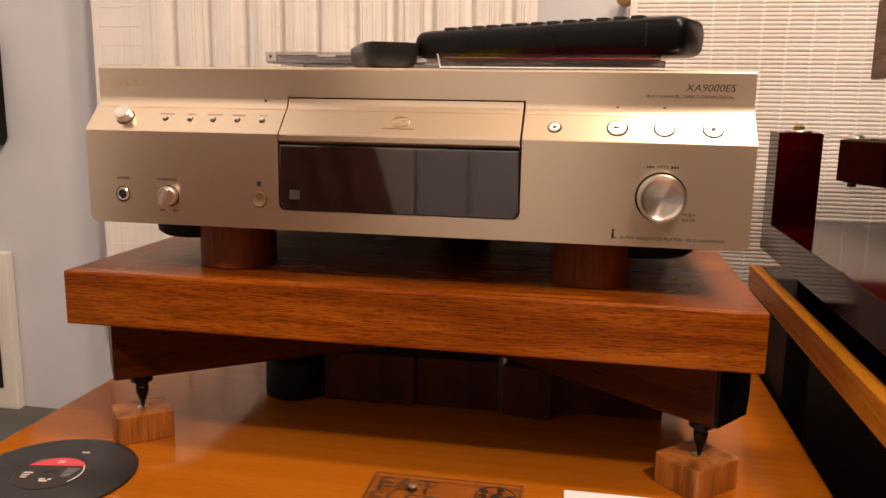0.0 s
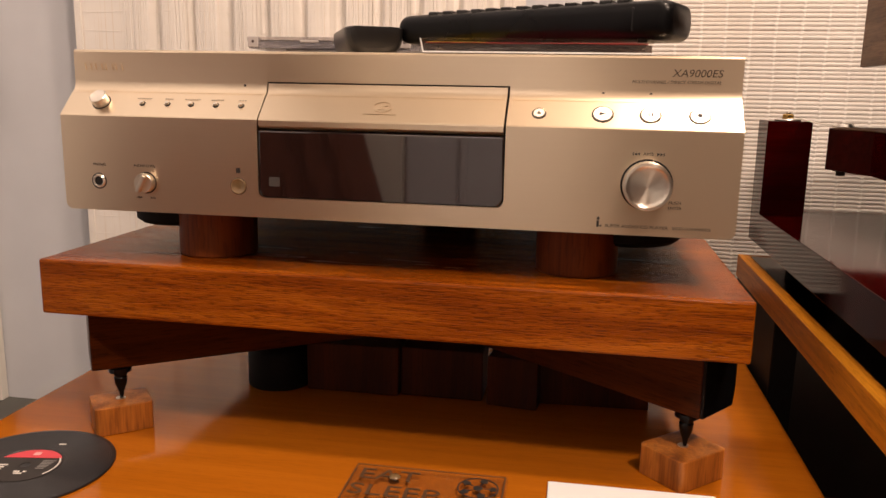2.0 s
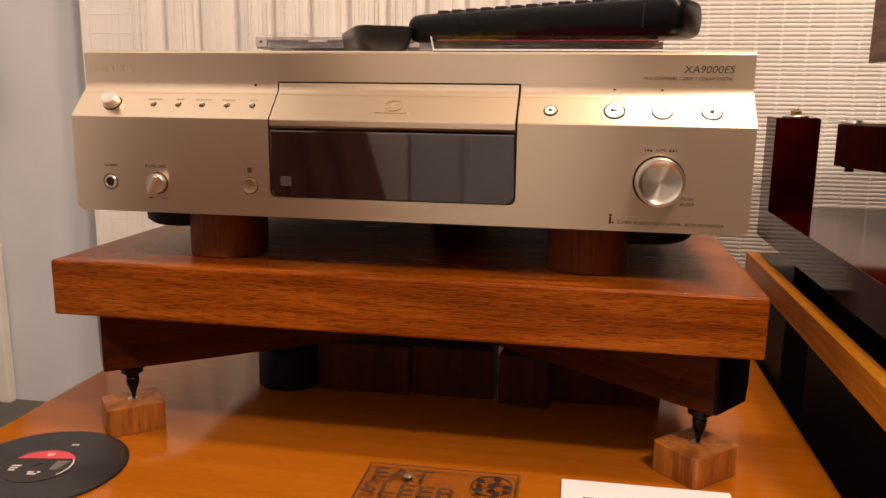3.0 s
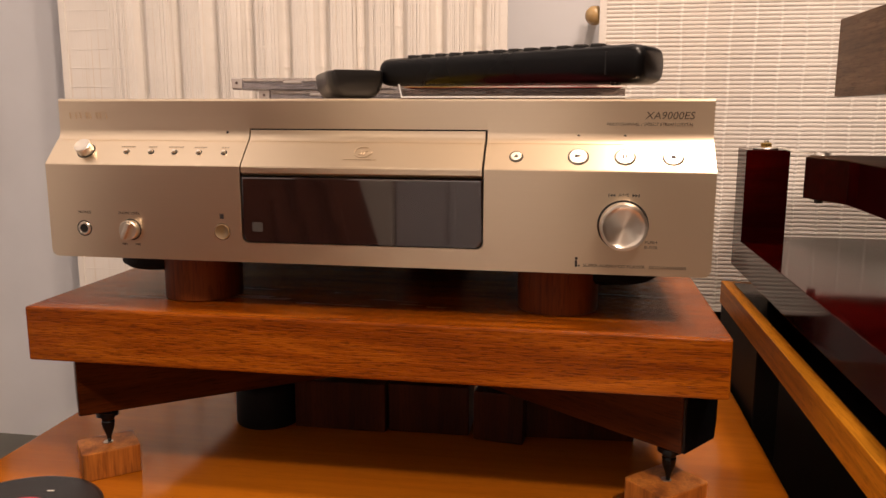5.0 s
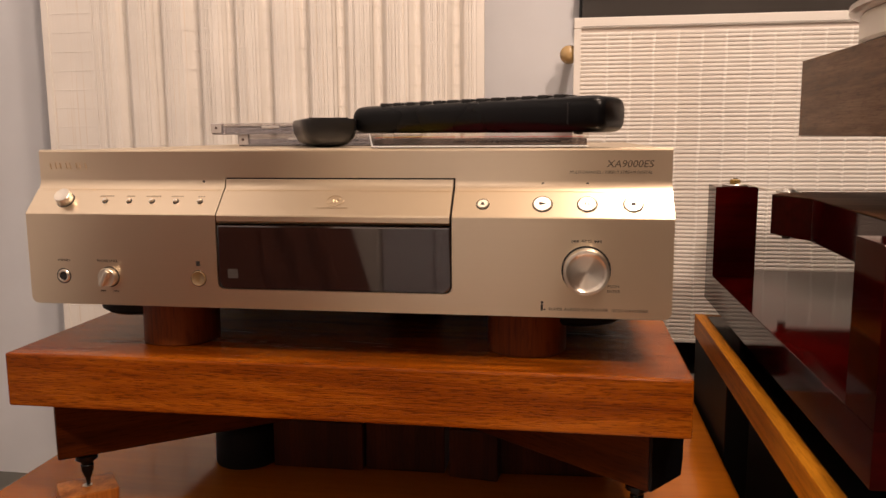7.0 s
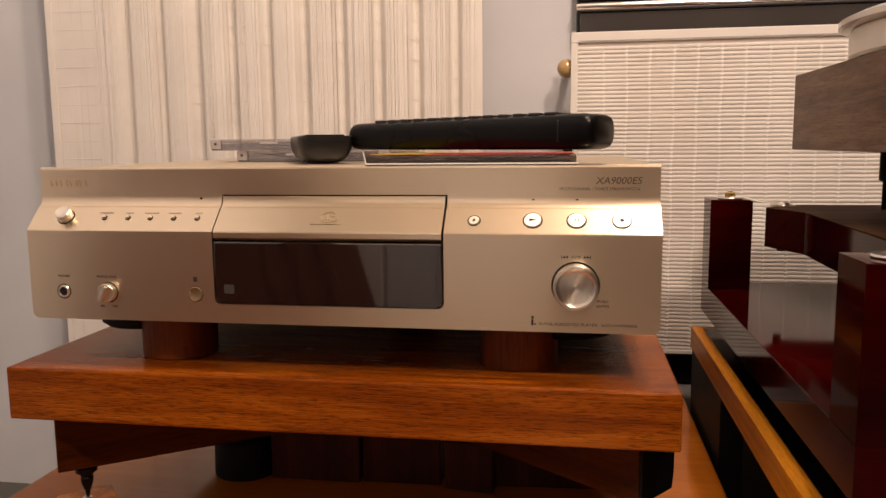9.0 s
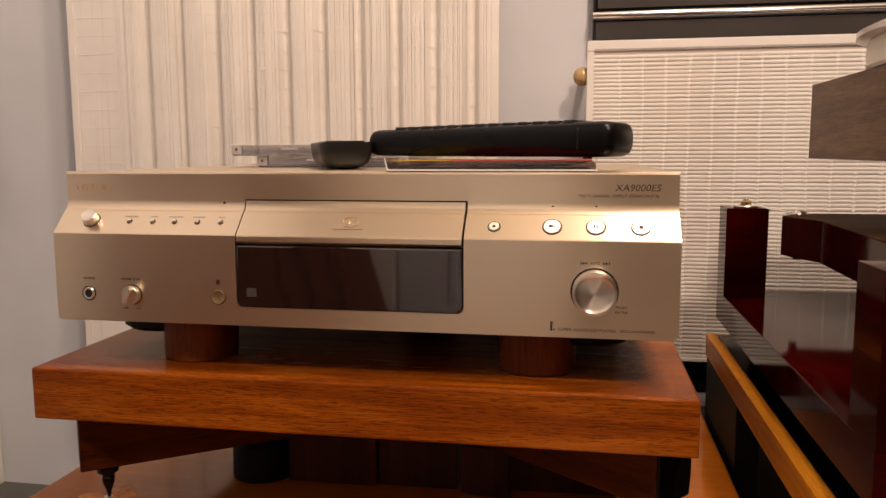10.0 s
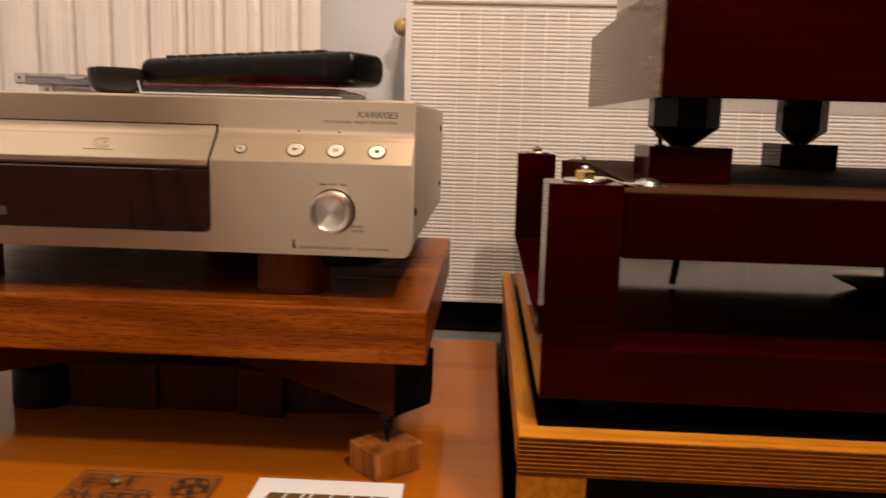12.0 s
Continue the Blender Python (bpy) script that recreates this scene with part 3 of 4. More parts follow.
arrows = box((-0.0090, -0.0009, 0), (-0.0085, 0.0009, 0.0001), bm=arrows)
arrows = box((0.0085, -0.0009, 0), (0.0090, 0.0009, 0.0001), bm=arrows)
part("skip_signs", arrows, INK_DARK, player, "", on_face(0.1628, 0.2082))
dot = lathe([(0, 0.0002), (0.0009, 0.0002), (0.0009, 0)], 14, m=pose(0, 0.0022, 0))
dot = box((-0.0008, -0.0030, 0), (0.0006, 0.0010, 0.0002), bm=dot)
dot = lathe([(0, 0.0002), (0.0006, 0.0002), (0.0006, 0)], 12, bm=dot, m=pose(0.0016, -0.0022, 0))
part("figure_mark", dot, INK_DARK, player, "small dark printed mark", on_face(0.1361, 0.1672))
ringmark = lathe([(0.0054, 0.0), (0.0054, 0.0003), (0.0060, 0.0003), (0.0060, 0.0)], 32, m=Matrix.Diagonal((1.0, 0.75, 1, 1)))
ringmark = box((-0.0028, -0.0020, 0), (-0.0008, 0.0020, 0.0003), bm=ringmark)
ringmark = box((0.0004, -0.0024, 0), (0.0012, 0.0022, 0.0003), bm=ringmark)
ringmark = box((0.0012, 0.0006, 0), (0.0032, 0.0022, 0.0003), bm=ringmark)
ringmark = box((-0.0115, -0.0062, 0), (0.0095, -0.0055, 0.0003), bm=ringmark)
part("tray_mark", ringmark, CHAMPAGNE, player, "embossed oval mark on the tray door", on_slope(0.0015, S + 0.0010, 0.0009))
for fx, fy in ((-0.162, 0.062), (0.158, 0.068), (-0.152, 0.33), (0.158, 0.33)):
    part("foot", lathe([(0, -0.0145), (0.030, -0.0145), (0.034, -0.0115), (0.0345, 0.0007), (0, 0.0007)], 40), RUBBER, player, "black round rubber foot", pose(fx, fy, 0), True)
for sy, sz in ((0.05, 0.026), (0.34, 0.026), (0.34, 0.085)):
    part("side_screw", lathe([(0, 0.0016), (0.0022, 0.0014), (0.0034, 0.0)], 16), INK_DARK, player, "dark screw head", pose(0.2135, sy, sz, 0, 90, 0), True)

# ---------------------------------------------------------------- things on the player


def jewel_case(x, y, z, turn, label, inlay, spine, tray=None, lid=None, hinged=True):
    t = thing("disc_case", pose(x, y, z, 0, 0, turn), label, "disc case", "disc cases on the player")
    part("tray", box((0, 0, 0), (0.140, 0.122, 0.0062), 0.0006), tray or CLEAR_GREY, t, "plastic tray")
    part("lid", box((-0.0010, 0, 0.0064), (0.141, 0.122, 0.0098), 0.0006), lid or CASE_LID, t, "clear plastic lid")
    part("inlay_sheet", box((0.002, 0.003, 0.0070), (0.138, 0.119, 0.0073)), inlay, t, "printed paper inlay")
    part("back_sheet", box((0.004, 0.0035, 0.0008), (0.136, 0.1185, 0.0012)), spine, t, "printed back sheet")
    part("disc", lathe([(0.008, 0.0034), (0.008, 0.0046), (0.058, 0.0046), (0.058, 0.0034), (0.008, 0.0034)], 40), CHROME, t, "silver disc", pose(0.072, 0.061, 0))
    for hx in (-0.0005, 0.131) if hinged else ():
        part("hinge_tab", box((hx, -0.0008, 0.0012), (hx + 0.0095, 0.004, 0.0100), 0.0006, 1), HINGE, t)
        part("hinge_pin", lathe([(0, 0.0005), (0.0011, 0.0005), (0.0013, 0.0)], 12), DARK_INLAY, t, "", pose(hx + 0.0048, -0.0008, 0.0058, 90))
    if hinged:
        part("catch", box((0.046, -0.0007, 0.0052), (0.062, 0.003, 0.0072), 0.0003, 1), HINGE, t)
    return t


TOPZ = 0.2646
jewel_case(0.0225, 0.023, TOPZ + 0.0002, 0.3, "clear disc case with a yellow and red inlay under the remote", REDPINK_INK, DARK_INLAY, CLEAR_DARK, CLEAR, False)
part("yellow_band", box((0.003, 0.0028, 0.0074), (0.040, 0.118, 0.0076)), YELLOW_INK, bpy.data.objects["disc_case"])
# Opaque white outline; the clear edge's glint is put in as colour.
part("edge_glint", prism([(-0.0012, 0.0094), (0.0006, 0.0008), (0.1412, 0.0008), (0.1412, 0.0018), (0.0014, 0.0018), (-0.0004, 0.0094)], -0.0006, -0.0002, "y"), CARD, bpy.data.objects["disc_case"], "white strip painted as the glint of the plastic edge")
jewel_case(-0.137, 0.182, TOPZ + 0.0002, -1.5, "clear grey disc case lying under another case", DARK_INLAY, CARD)
jewel_case(-0.160, 0.178, TOPZ + 0.0104, 1.0, "clear grey disc case on top of another case", DARK_INLAY, CARD)


def soft_slab(length, width, height, crown, r, nose=0.012, taper=0.30):
    """A long rounded handset body along x."""
    out = bmesh.new()
    rings, steps = [], 12
    ends = [nose * f for f in (0.0, 0.06, 0.16, 0.33, 0.6, 1.0)]
    stations = ends + [nose + (length - 2 * nose) * i / 8 for i in range(1, 8)] + [length - e for e in reversed(ends)]
    for s in stations:
        e = min(s, length - s)
        k = 1.0 if e > nose * 0.99 else math.sqrt(max(0.0, 1 - (1 - e / nose) ** 2))
        w, h = width * (1 - taper + taper * k), height * (1 - 1.8 * taper + 1.8 * taper * k) * (1 - crown * (1 - s / length))
        outline = rounded(-w / 2, 0, w / 2, h, min(r, h * 0.48), 4)
        rings.append([out.verts.new((s, p[0], p[1] + (height * (1 - crown * (1 - s / length)) - h) * 0.5)) for p in outline])
    n = len(rings[0])
    for a, b in zip(rings, rings[1:]):
        for k in range(n):
            out.faces.new((a[k], a[(k + 1) % n], b[(k + 1) % n], b[k]))
    out.faces.new(rings[0])
    out.faces.new(rings[-1])
    return out


def bowl_slab(length, width, height):
    """A short handset with a flat top and a round belly, narrowing towards its ends."""
    out = bmesh.new()
    rings = []
    for i in range(17):
        u = -math.cos(math.pi * i / 16)
        k = max(0.0, 1 - abs(u) ** 9) ** 0.5
        w, d = width / 2 * (0.72 + 0.28 * k), height * (0.66 + 0.34 * k)
        ring = [(w * math.copysign(abs(math.cos(a)) ** 0.62, math.cos(a)), height - 0.0022 - (d - 0.0022) * math.sin(a) ** 0.78) for a in (math.pi * j / 14 for j in range(15))]
        ring += [(-w, height - 0.0010), (-w + 0.0012, height), (w - 0.0012, height), (w, height - 0.0010)]
        rings.append([out.verts.new((length / 2 * (1 + u), y, z)) for y, z in ring])
    n = len(rings[0])
    for a, b in zip(rings, rings[1:]):
        for k in range(n):
            out.faces.new((a[k], a[(k + 1) % n], b[(k + 1) % n], b[k]))
    out.faces.new(rings[0])
    out.faces.new(rings[-1])
    return out


remote = thing("remote_control", pose(-0.0035, 0.1200, TOPZ + 0.0105, 0, 0.2, -23.5), "long black remote control lying across a disc case", "remote control")
part("shell", soft_slab(0.2005, 0.044, 0.0236, 0.16, 0.0072, 0.0090, 0.20), BLACK_PLASTIC, remote, smooth=True)
for i in range(13):
    for j in range(3):
        x, y = 0.028 + i * 0.0117, -0.0125 + j * 0.0125
        z = 0.0236 * (1 - 0.16 * (1 - x / 0.2005))
        part("key", box((x - 0.004, y - 0.0042, z - 0.001), (x + 0.004, y + 0.0042, z + 0.0016), 0.0006, 1), DARK_PLASTIC, remote)
part("end_band", box((0.1765, -0.0222, 0.0050), (0.1778, 0.0222, 0.0190), 0.0004, 1), DARK_PLASTIC, remote)
part("rubber_foot", lathe([(0, -0.0012), (0.003, -0.0012), (0.003, 0.001), (0, 0.001)], 12), RUBBER, remote, "", pose(0.182, -0.016, 0))
fob = thing("small_remote", pose(-0.0235, 0.086, TOPZ + 0.0002, 0, 0, 114), "small dark grey rounded remote control", "remote control")
part("shell", bowl_slab(0.092, 0.043, 0.0212), DARK_PLASTIC, fob, smooth=True)
part("key_pad", box((0.010, -0.0150, 0.0207), (0.082, 0.0150, 0.0222), 0.0006, 1), BLACK_PLASTIC, fob)

# ---------------------------------------------------------------- things on the bench
coaster = thing("record_coaster", pose(-0.216, -0.0590, 0.0002, 0, 0, 10), "black coaster made like a small vinyl record with a red label", "coaster")
grooves = [(0.0, 0.0), (0.0535, 0.0), (0.0540, 0.0008), (0.0536, 0.0016), (0.0515, 0.0018)]
r = 0.0510
while r > 0.0245:
    grooves += [(r, 0.0018), (r - 0.0003, 0.00165), (r - 0.0006, 0.0018)]
    r -= 0.0011
grooves += [(0.0238, 0.0016), (0.0, 0.0016)]
part("disc", lathe(grooves, 72), VINYL, coaster)
part("label_ground", lathe([(0.0032, 0.0017), (0.0032, 0.0019), (0.0222, 0.0019), (0.0222, 0.0017)], 56), INK_DARK, coaster)
half = [(0.0215 * math.cos(a), 0.0215 * math.sin(a)) for a in (radians(28 + 124 * i / 20) for i in range(21))]
part("label_red", prism(half, 0.0019, 0.0021), RED_PRINT, coaster, "red upper half of the label")
part("label_mark", box((-0.002, 0.0135, 0.0021), (0.0025, 0.0175, 0.0022)), plain("pale_pink_print", (0.75, 0.4, 0.4), 0.5, relief=0.0), coaster)
lines = None
for x, y, w in ((-0.017, -0.001, 0.006), (-0.017, -0.004, 0.005), (-0.0165, -0.007, 0.004), (-0.003, -0.0095, 0.004), (-0.002, -0.0120, 0.0055), (0.003, -0.0095, 0.002)):
    lines = box((x, y, 0.0019), (x + w, y + 0.0016, 0.0020), bm=lines)
part("white_lines", lines, WHITE_PRINT, coaster)
lines = None
for i in range(6):
    lines = box((0.0085, 0.0058 - i * 0.0021, 0.0019), (0.0168 - 0.0006 * i, 0.0068 - i * 0.0021, 0.0020), bm=lines)
part("grey_lines", lines, plain("grey_print", (0.22, 0.21, 0.2), 0.6, relief=0.0), coaster)
arc = [(0.0198 * math.cos(a), 0.0198 * math.sin(a)) for a in (radians(-35 + 65 * i / 10) for i in range(11))]
arc += [(0.0208 * math.cos(a), 0.0208 * math.sin(a)) for a in (radians(30 - 65 * i / 10) for i in range(11))]
part("white_arc", prism(arc, 0.0019, 0.0020), WHITE_PRINT, coaster)
part("white_fleck", box((0.0070, 0.0300, 0.0018), (0.0120, 0.0316, 0.0020)), WHITE_PRINT, coaster, "", pose(0, 0, 0, 0, 0, 0))

plaque = thing("acrylic_plaque", pose(-0.0080, -0.1105, 0.0002, 0, 0, 0.6), "clear acrylic plaque with dark etched words and a ball", "plaque")
part("sheet", box((0, 0, 0.0006), (0.0985, 0.0975, 0.0036), 0.0006), CLEAR, plaque)
ink = box((0.0, 0.0, 0.0), (0.0985, 0.0975, 0.0002))
lettering("etched_word", "EAT", 0.0185, ETCH, plaque, pose(0.0245, 0.0830, 0.0038), 0.0370)
lettering("etched_word", "SLEEP", 0.0185, ETCH, plaque, pose(0.0315, 0.0630, 0.0038), 0.0560)
rimline = None
for a, b in (((0.0015, 0.0945), (0.097, 0.0953)), ((0.0965, 0.002), (0.0973, 0.0953)), ((0.0012, 0.002), (0.0020, 0.0953))):
    rimline = box((a[0], a[1], 0.0037), (b[0], b[1], 0.0039), bm=rimline)
part("etched_rim", rimline, ETCH, plaque)
BX, BY, BR = 0.0815, 0.0780, 0.0128
ball = lathe([(BR - 0.0009, 0.0037), (BR - 0.0009, 0.0040), (BR, 0.0040), (BR, 0.0037)], 40)
ball = lathe([(0, 0.0040), (0.0034, 0.0040), (0.0034, 0.0037), (0, 0.0037)], 5, bm=ball)
for k in range(5):
    a = radians(72 * k)
    ball = lathe([(0, 0.0040), (0.0029, 0.0040), (0.0029, 0.0037), (0, 0.0037)], 5, bm=ball, m=pose(0.0092 * math.cos(a), 0.0092 * math.sin(a), 0, 0, 0, 72 * k + 36))
    ball = box((0.004, -0.0003, 0.0037), (0.007, 0.0003, 0.0040), bm=joined(None, ball, pose(0, 0, 0, 0, 0, -72)))
part("etched_ball", ball, INK_DARK, plaque, "black etched football", pose(BX, BY, 0))
part("clear_dot", lathe([(0.0, 0.0052), (0.0022, 0.0049), (0.0036, 0.0040), (0.0038, 0.0036)], 20), SENSOR, plaque, "shiny round fixing", pose(0.0285, 0.0825, 0), True)

card = thing("white_card", pose(0.1160, -0.1105, 0.0002, 0, 0, 1.0), "glossy white square card with dark gold lettering", "card")
part("sheet", box((0, 0, 0), (0.1015, 0.0995, 0.0030), 0.0008), CARD, card)
marks = None
for i, w in enumerate((0.011, 0.010, 0.004, 0.012, 0.012, 0.012, 0.010)):
    x = 0.010 + sum((0.011, 0.010, 0.004, 0.012, 0.012, 0.012, 0.010)[:i]) + 0.0015 * i
    marks = prism([(x, 0.062), (x + w, 0.062), (x + w + 0.003, 0.0775), (x + 0.003, 0.0775)], 0.0030, 0.0032, bm=marks)
part("gold_marks", marks, GOLD_PRINT, card)

# ---------------------------------------------------------------- plywood rack
rack = thing("rack", pose(0.2875, -0.112, FLOOR), "orange plywood rack with a glossy black inset top", "rack")
RW, RD, RT = 0.62, 0.475, 0.3235
part("top_core", box((0.002, 0.002, RT - 0.0225), (RW - 0.002, RD - 0.002, RT - 0.0006)), PLY, rack)
part("black_top", box((0.0110, 0.0165, RT - 0.0006), (RW - 0.011, RD - 0.011, RT + 0.0004)), BLACK_GLOSS, rack, "glossy black top panel")
for i in range(9):
    z = RT - 0.0225 + i * 0.00243
    part("ply_layer", box((0, 0.0005, z), (RW, 0.003, z + 0.0020)), PLY_END_SHADED, rack)
    part("pale_layer", box((0, 0.0002, z + 0.0020), (RW, 0.003, z + 0.00243)), PLY, rack)
part("lip_front", box((0.0, 0.0, RT - 0.0006), (RW, 0.0163, RT + 0.0002), 0.0004, 1), PLY, rack)
part("lip_side", box((0.0, 0.0163, RT - 0.0225), (0.0108, RD, RT + 0.0002), 0.0004, 1), PLY_Y, rack)
part("lip_back", box((0.0108, RD - 0.0108, RT - 0.0008), (RW, RD, RT + 0.0002), 0.0004, 1), PLY, rack)
for lx in (0.0012, RW - 0.038):
    part("leg", box((lx, 0.001, 0.0), (lx + 0.037, 0.026, RT - 0.0226), 0.001), PLY_Y, rack)
    part("leg", box((lx, 0.305, 0.0), (lx + 0.020, RD - 0.002, RT - 0.0226), 0.001), RUBBER, rack, "black rear leg panel")
part("lower_shelf", box((0.002, 0.02, 0.06), (RW - 0.002, RD - 0.02, 0.08), 0.001), PLY_DARK, rack)
part("rear_board", box((0.04, RD - 0.03, 0.08), (RW - 0.04, RD - 0.02, RT - 0.03)), SCREEN, rack, "dark grey rear board")

# ---------------------------------------------------------------- hanging shelf for the record deck
PX0, PX1, PY0, PY1 = 0.2985, 0.8485, -0.0955, 0.3755
stand = thing("suspension_stand", pose(0, 0, 0.0839), "dark red lacquered stand with a shelf hung from four posts", "stand")
H = 0.0839
part("base_slab", box((PX0, PY0, 0.1000 - H), (PX1, PY1, 0.1300 - H), 0.0004), MAHOGANY, stand)
for fx in (PX0 + 0.05, PX1 - 0.05):
    for fy in (PY0 + 0.05, PY1 - 0.05):
        part("foot", lathe([(0, 0.0), (0.022, 0.0), (0.022, 0.0162), (0, 0.0162)], 28), RUBBER, stand, "black rubber foot", pose(fx, fy, 0))
post = box((-0.0203, -0.0203, 0.1300 - H), (0.0203, 0.0203, 0.2206 - H), 0.0004)
post_me = None
SX0, SX1, SY0, SY1 = 0.3450, 0.8020, -0.0860, 0.3400
for px, sx in ((PX0 + 0.0203, 1), (PX1 - 0.0203, -1)):
    for py, sy in ((PY0 + 0.0203, 1), (PY1 - 0.0203, -1)):
        if post_me is None:
            first = part("post", post, MAHOGANY, stand, "", pose(px, py, 0))
            post_me = first.data
        else:
            o = new("post", post_me)
            o.parent, o.matrix_basis = stand, pose(px, py, 0)
        nx, ny = px + sx * 0.0015, py + sy * 0.002
        z = 0.2206 - H
        part("washer", lathe([(0.002, 0), (0.0118, 0), (0.0124, 0.0008), (0.0118, 0.0018), (0.002, 0.0014)], 28), STEEL, stand, "zinc washer", pose(nx, ny, z), True)
        part("brass_nut", lathe([(0.0012, 0.0018), (0.0058, 0.0018), (0.0058, 0.0056), (0.0048, 0.0064), (0.0012, 0.0064)], 6), BRASS, stand, "brass nut", pose(nx, ny, z, 0, 0, 17))
        part("bolt_end", lathe([(0, 0.0050), (0.0022, 0.0050), (0.0024, 0.0080), (0.0016, 0.0088), (0, 0.0088)], 14), STEEL, stand, "", pose(nx, ny, z), True)
        hx, hy = px + sx * 0.0440, py + sy * 0.0385
        hz = 0.2165 - H
        part("dome_bolt", lathe([(0.0115, 0), (0.0115, 0.0008), (0.0080, 0.0010), (0.0070, 0.0030), (0.0040, 0.0046), (0, 0.0050)], 28), STEEL, stand, "domed steel bolt head", pose(hx, hy, hz), True)
        d = Vector((hx - nx, hy - ny, 0))
        m = pose(nx, ny, 0, 0, 0, math.degrees(math.atan2(d.y, d.x)))
        L = d.length
        strip = [(0.004, z + 0.0016), (0.016, z + 0.0015), (0.030, hz + 0.0022), (L - 0.004, hz + 0.0012), (L - 0.004, hz + 0.0018), (0.030, hz + 0.0030), (0.016, z + 0.0023), (0.004, z + 0.0024)]
        part("strap", prism(strip, -0.0035, 0.0035, "y"), STRAP, stand, "pale flexible strap", m)
        part("bolt_tail", lathe([(0, -0.0445), (0.004, -0.0445), (0.004, -0.036), (0, -0.036)], 14), INK_DARK, stand, "", pose(hx, hy, hz))
C = 0.040
outline = [(SX0 - 0.0035, SY0), (SX1 - C * 0.35, SY0), (SX1, SY0 + C * 0.35), (SX1, SY1 - C), (SX1 - C * 0.6, SY1 - 0.012), (SX0 + 0.022, SY1 - 0.012), (SX0 - 0.004, SY1 - 0.05), (SX0 + 0.018, SY1 - 0.100), (SX0 + 0.010, SY0 + C), (SX0 - 0.0035, SY0 + C * 0.6)]
part("shelf", prism(outline, 0.1795 - H, 0.2158 - H, "z", 0.0006), MAHOGANY, stand, "dark red hanging shelf")
# Thin dark sheet added so the slab below reflects black here.
part("underside", prism([(0.51 + (x - 0.51) * 0.97, 0.12 + (y - 0.12) * 0.97) for x, y in outline], 0.1787 - H, 0.1794 - H, "z"), ADDED_DARK_SHEET, stand, "matt dark sheet added under the shelf to stop it mirroring")
part("shelf_top", prism(outline, 0.2158 - H, 0.2165 - H, "z"), SHELF_TOP, stand, "dull brown shelf top")

# ---------------------------------------------------------------- record deck on the shelf
for bx, by in ((0.3955, 0.022), (0.5700, 0.275), (0.7500, 0.022)):
    ob = part("support_block", box((-0.0265, -0.0265, 0), (0.0265, 0.0265, 0.0235), 0.0008), MAHOGANY, None, "", pose(bx, by, 0.2166))
    tagged(ob, "small dark red lacquered block under a cone foot", "block", "blocks under the deck")
deck = thing("record_deck", pose(0.3675, -0.030, 0.2702), "dark red lacquered record deck with a thick white platter", "record deck")
part("plinth", box((0.0014, 0, 0), (0.405, 0.343, 0.0700), 0.0012), MAHOGANY, deck)
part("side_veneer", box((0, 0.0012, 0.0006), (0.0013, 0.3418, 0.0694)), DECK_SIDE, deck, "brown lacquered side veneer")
cone = [(0, -0.0300), (0.0080, -0.0300), (0.0090, -0.0290), (0.0235, -0.0175), (0.0235, 0.0), (0, 0.0)]
for i, (bx, by) in enumerate(((0.3955, 0.022), (0.5700, 0.275), (0.7500, 0.022))):
    part("cone_foot", lathe(cone, 8), BLACK_PLASTIC, deck, "black cone foot", pose(bx - 0.3675, by + 0.030, 0, 0, 0, 22.5))
part("platter", lathe([(0, 0.0702), (0.150, 0.0702), (0.158, 0.0705), (0.160, 0.073), (0.160, 0.090), (0.1585, 0.0925), (0.150, 0.093), (0, 0.093)], 96), PLATTER, deck, "thick off-white platter", pose(0.1590, 0.170, 0), True)
part("platter_ring", lathe([(0.100, 0.0932), (0.164, 0.0932), (0.168, 0.0945), (0.168, 0.0985), (0.160, 0.1020), (0.100, 0.1030)], 96), plain("pale_record_mat", (0.66, 0.63, 0.58), 0.25, relief=0.02, coat=0.3), deck, "pale overhanging disc on the platter", pose(0.1590, 0.170, 0), True)
part("damper_rod", lathe([(0, -0.052), (0.0022, -0.052), (0.0022, -0.028), (0.0055, -0.026), (0.0055, -0.003), (0.0062, 0.0), (0, 0.0)], 16), BLACK_PLASTIC, deck, "thin black rod under the plinth", pose(0.0625, 0.280, 0), True)
weight = lathe([(0, 0.0), (0.024, 0.0), (0.042, 0.0080), (0.042, 0.0088), (0.006, 0.0105), (0.0050, 0.0475), (0, 0.0475)], 32)
part("hanging_weight", weight, BLACK_GLOSS, stand, "black cone weight on a thin stem under the shelf", pose(0.583, 0.10, 0.1312 - H), True, 20)
part("cable", tube([(0.0565, 0.12, -0.091), (0.0540, 0.12, -0.103), (0.0470, 0.118, -0.117), (0.0450, 0.12, -0.138)], 0.0027), RUBBER, deck, "thin black cable")

# ---------------------------------------------------------------- screen and wall things
tv = thing("television", pose(0.163, 0.535, 0.425), "dark flat screen with a bright chrome strip along its foot", "television")
part("cabinet", box((0, 0.002, -0.014), (1.00, 0.024, 0.60), 0.003), BLACK_GLOSS, tv)
part("screen", box((0.006, -0.0005, 0.030), (0.994, 0.003, 0.59)), SCREEN, tv, "dark grey glass screen")
strip = tube([(0.0, -0.001, 0.0205), (1.0, -0.001, 0.0205)], 0.0058, 20)
part("lower_bezel", box((0.004, -0.0012, -0.0125), (0.996, 0.003, 0.0135), 0.001), SCREEN, tv, "dark grey lower bezel")
part("chrome_strip", strip, CHROME, tv, "shiny chrome strip", smooth=True)
# Plain dark panel and ledge, added to fill the area below the blind.
low = thing("low_wall_panel", pose(0.170, 0.515, FLOOR), "low dark panel on the wall behind the blind", "heater")
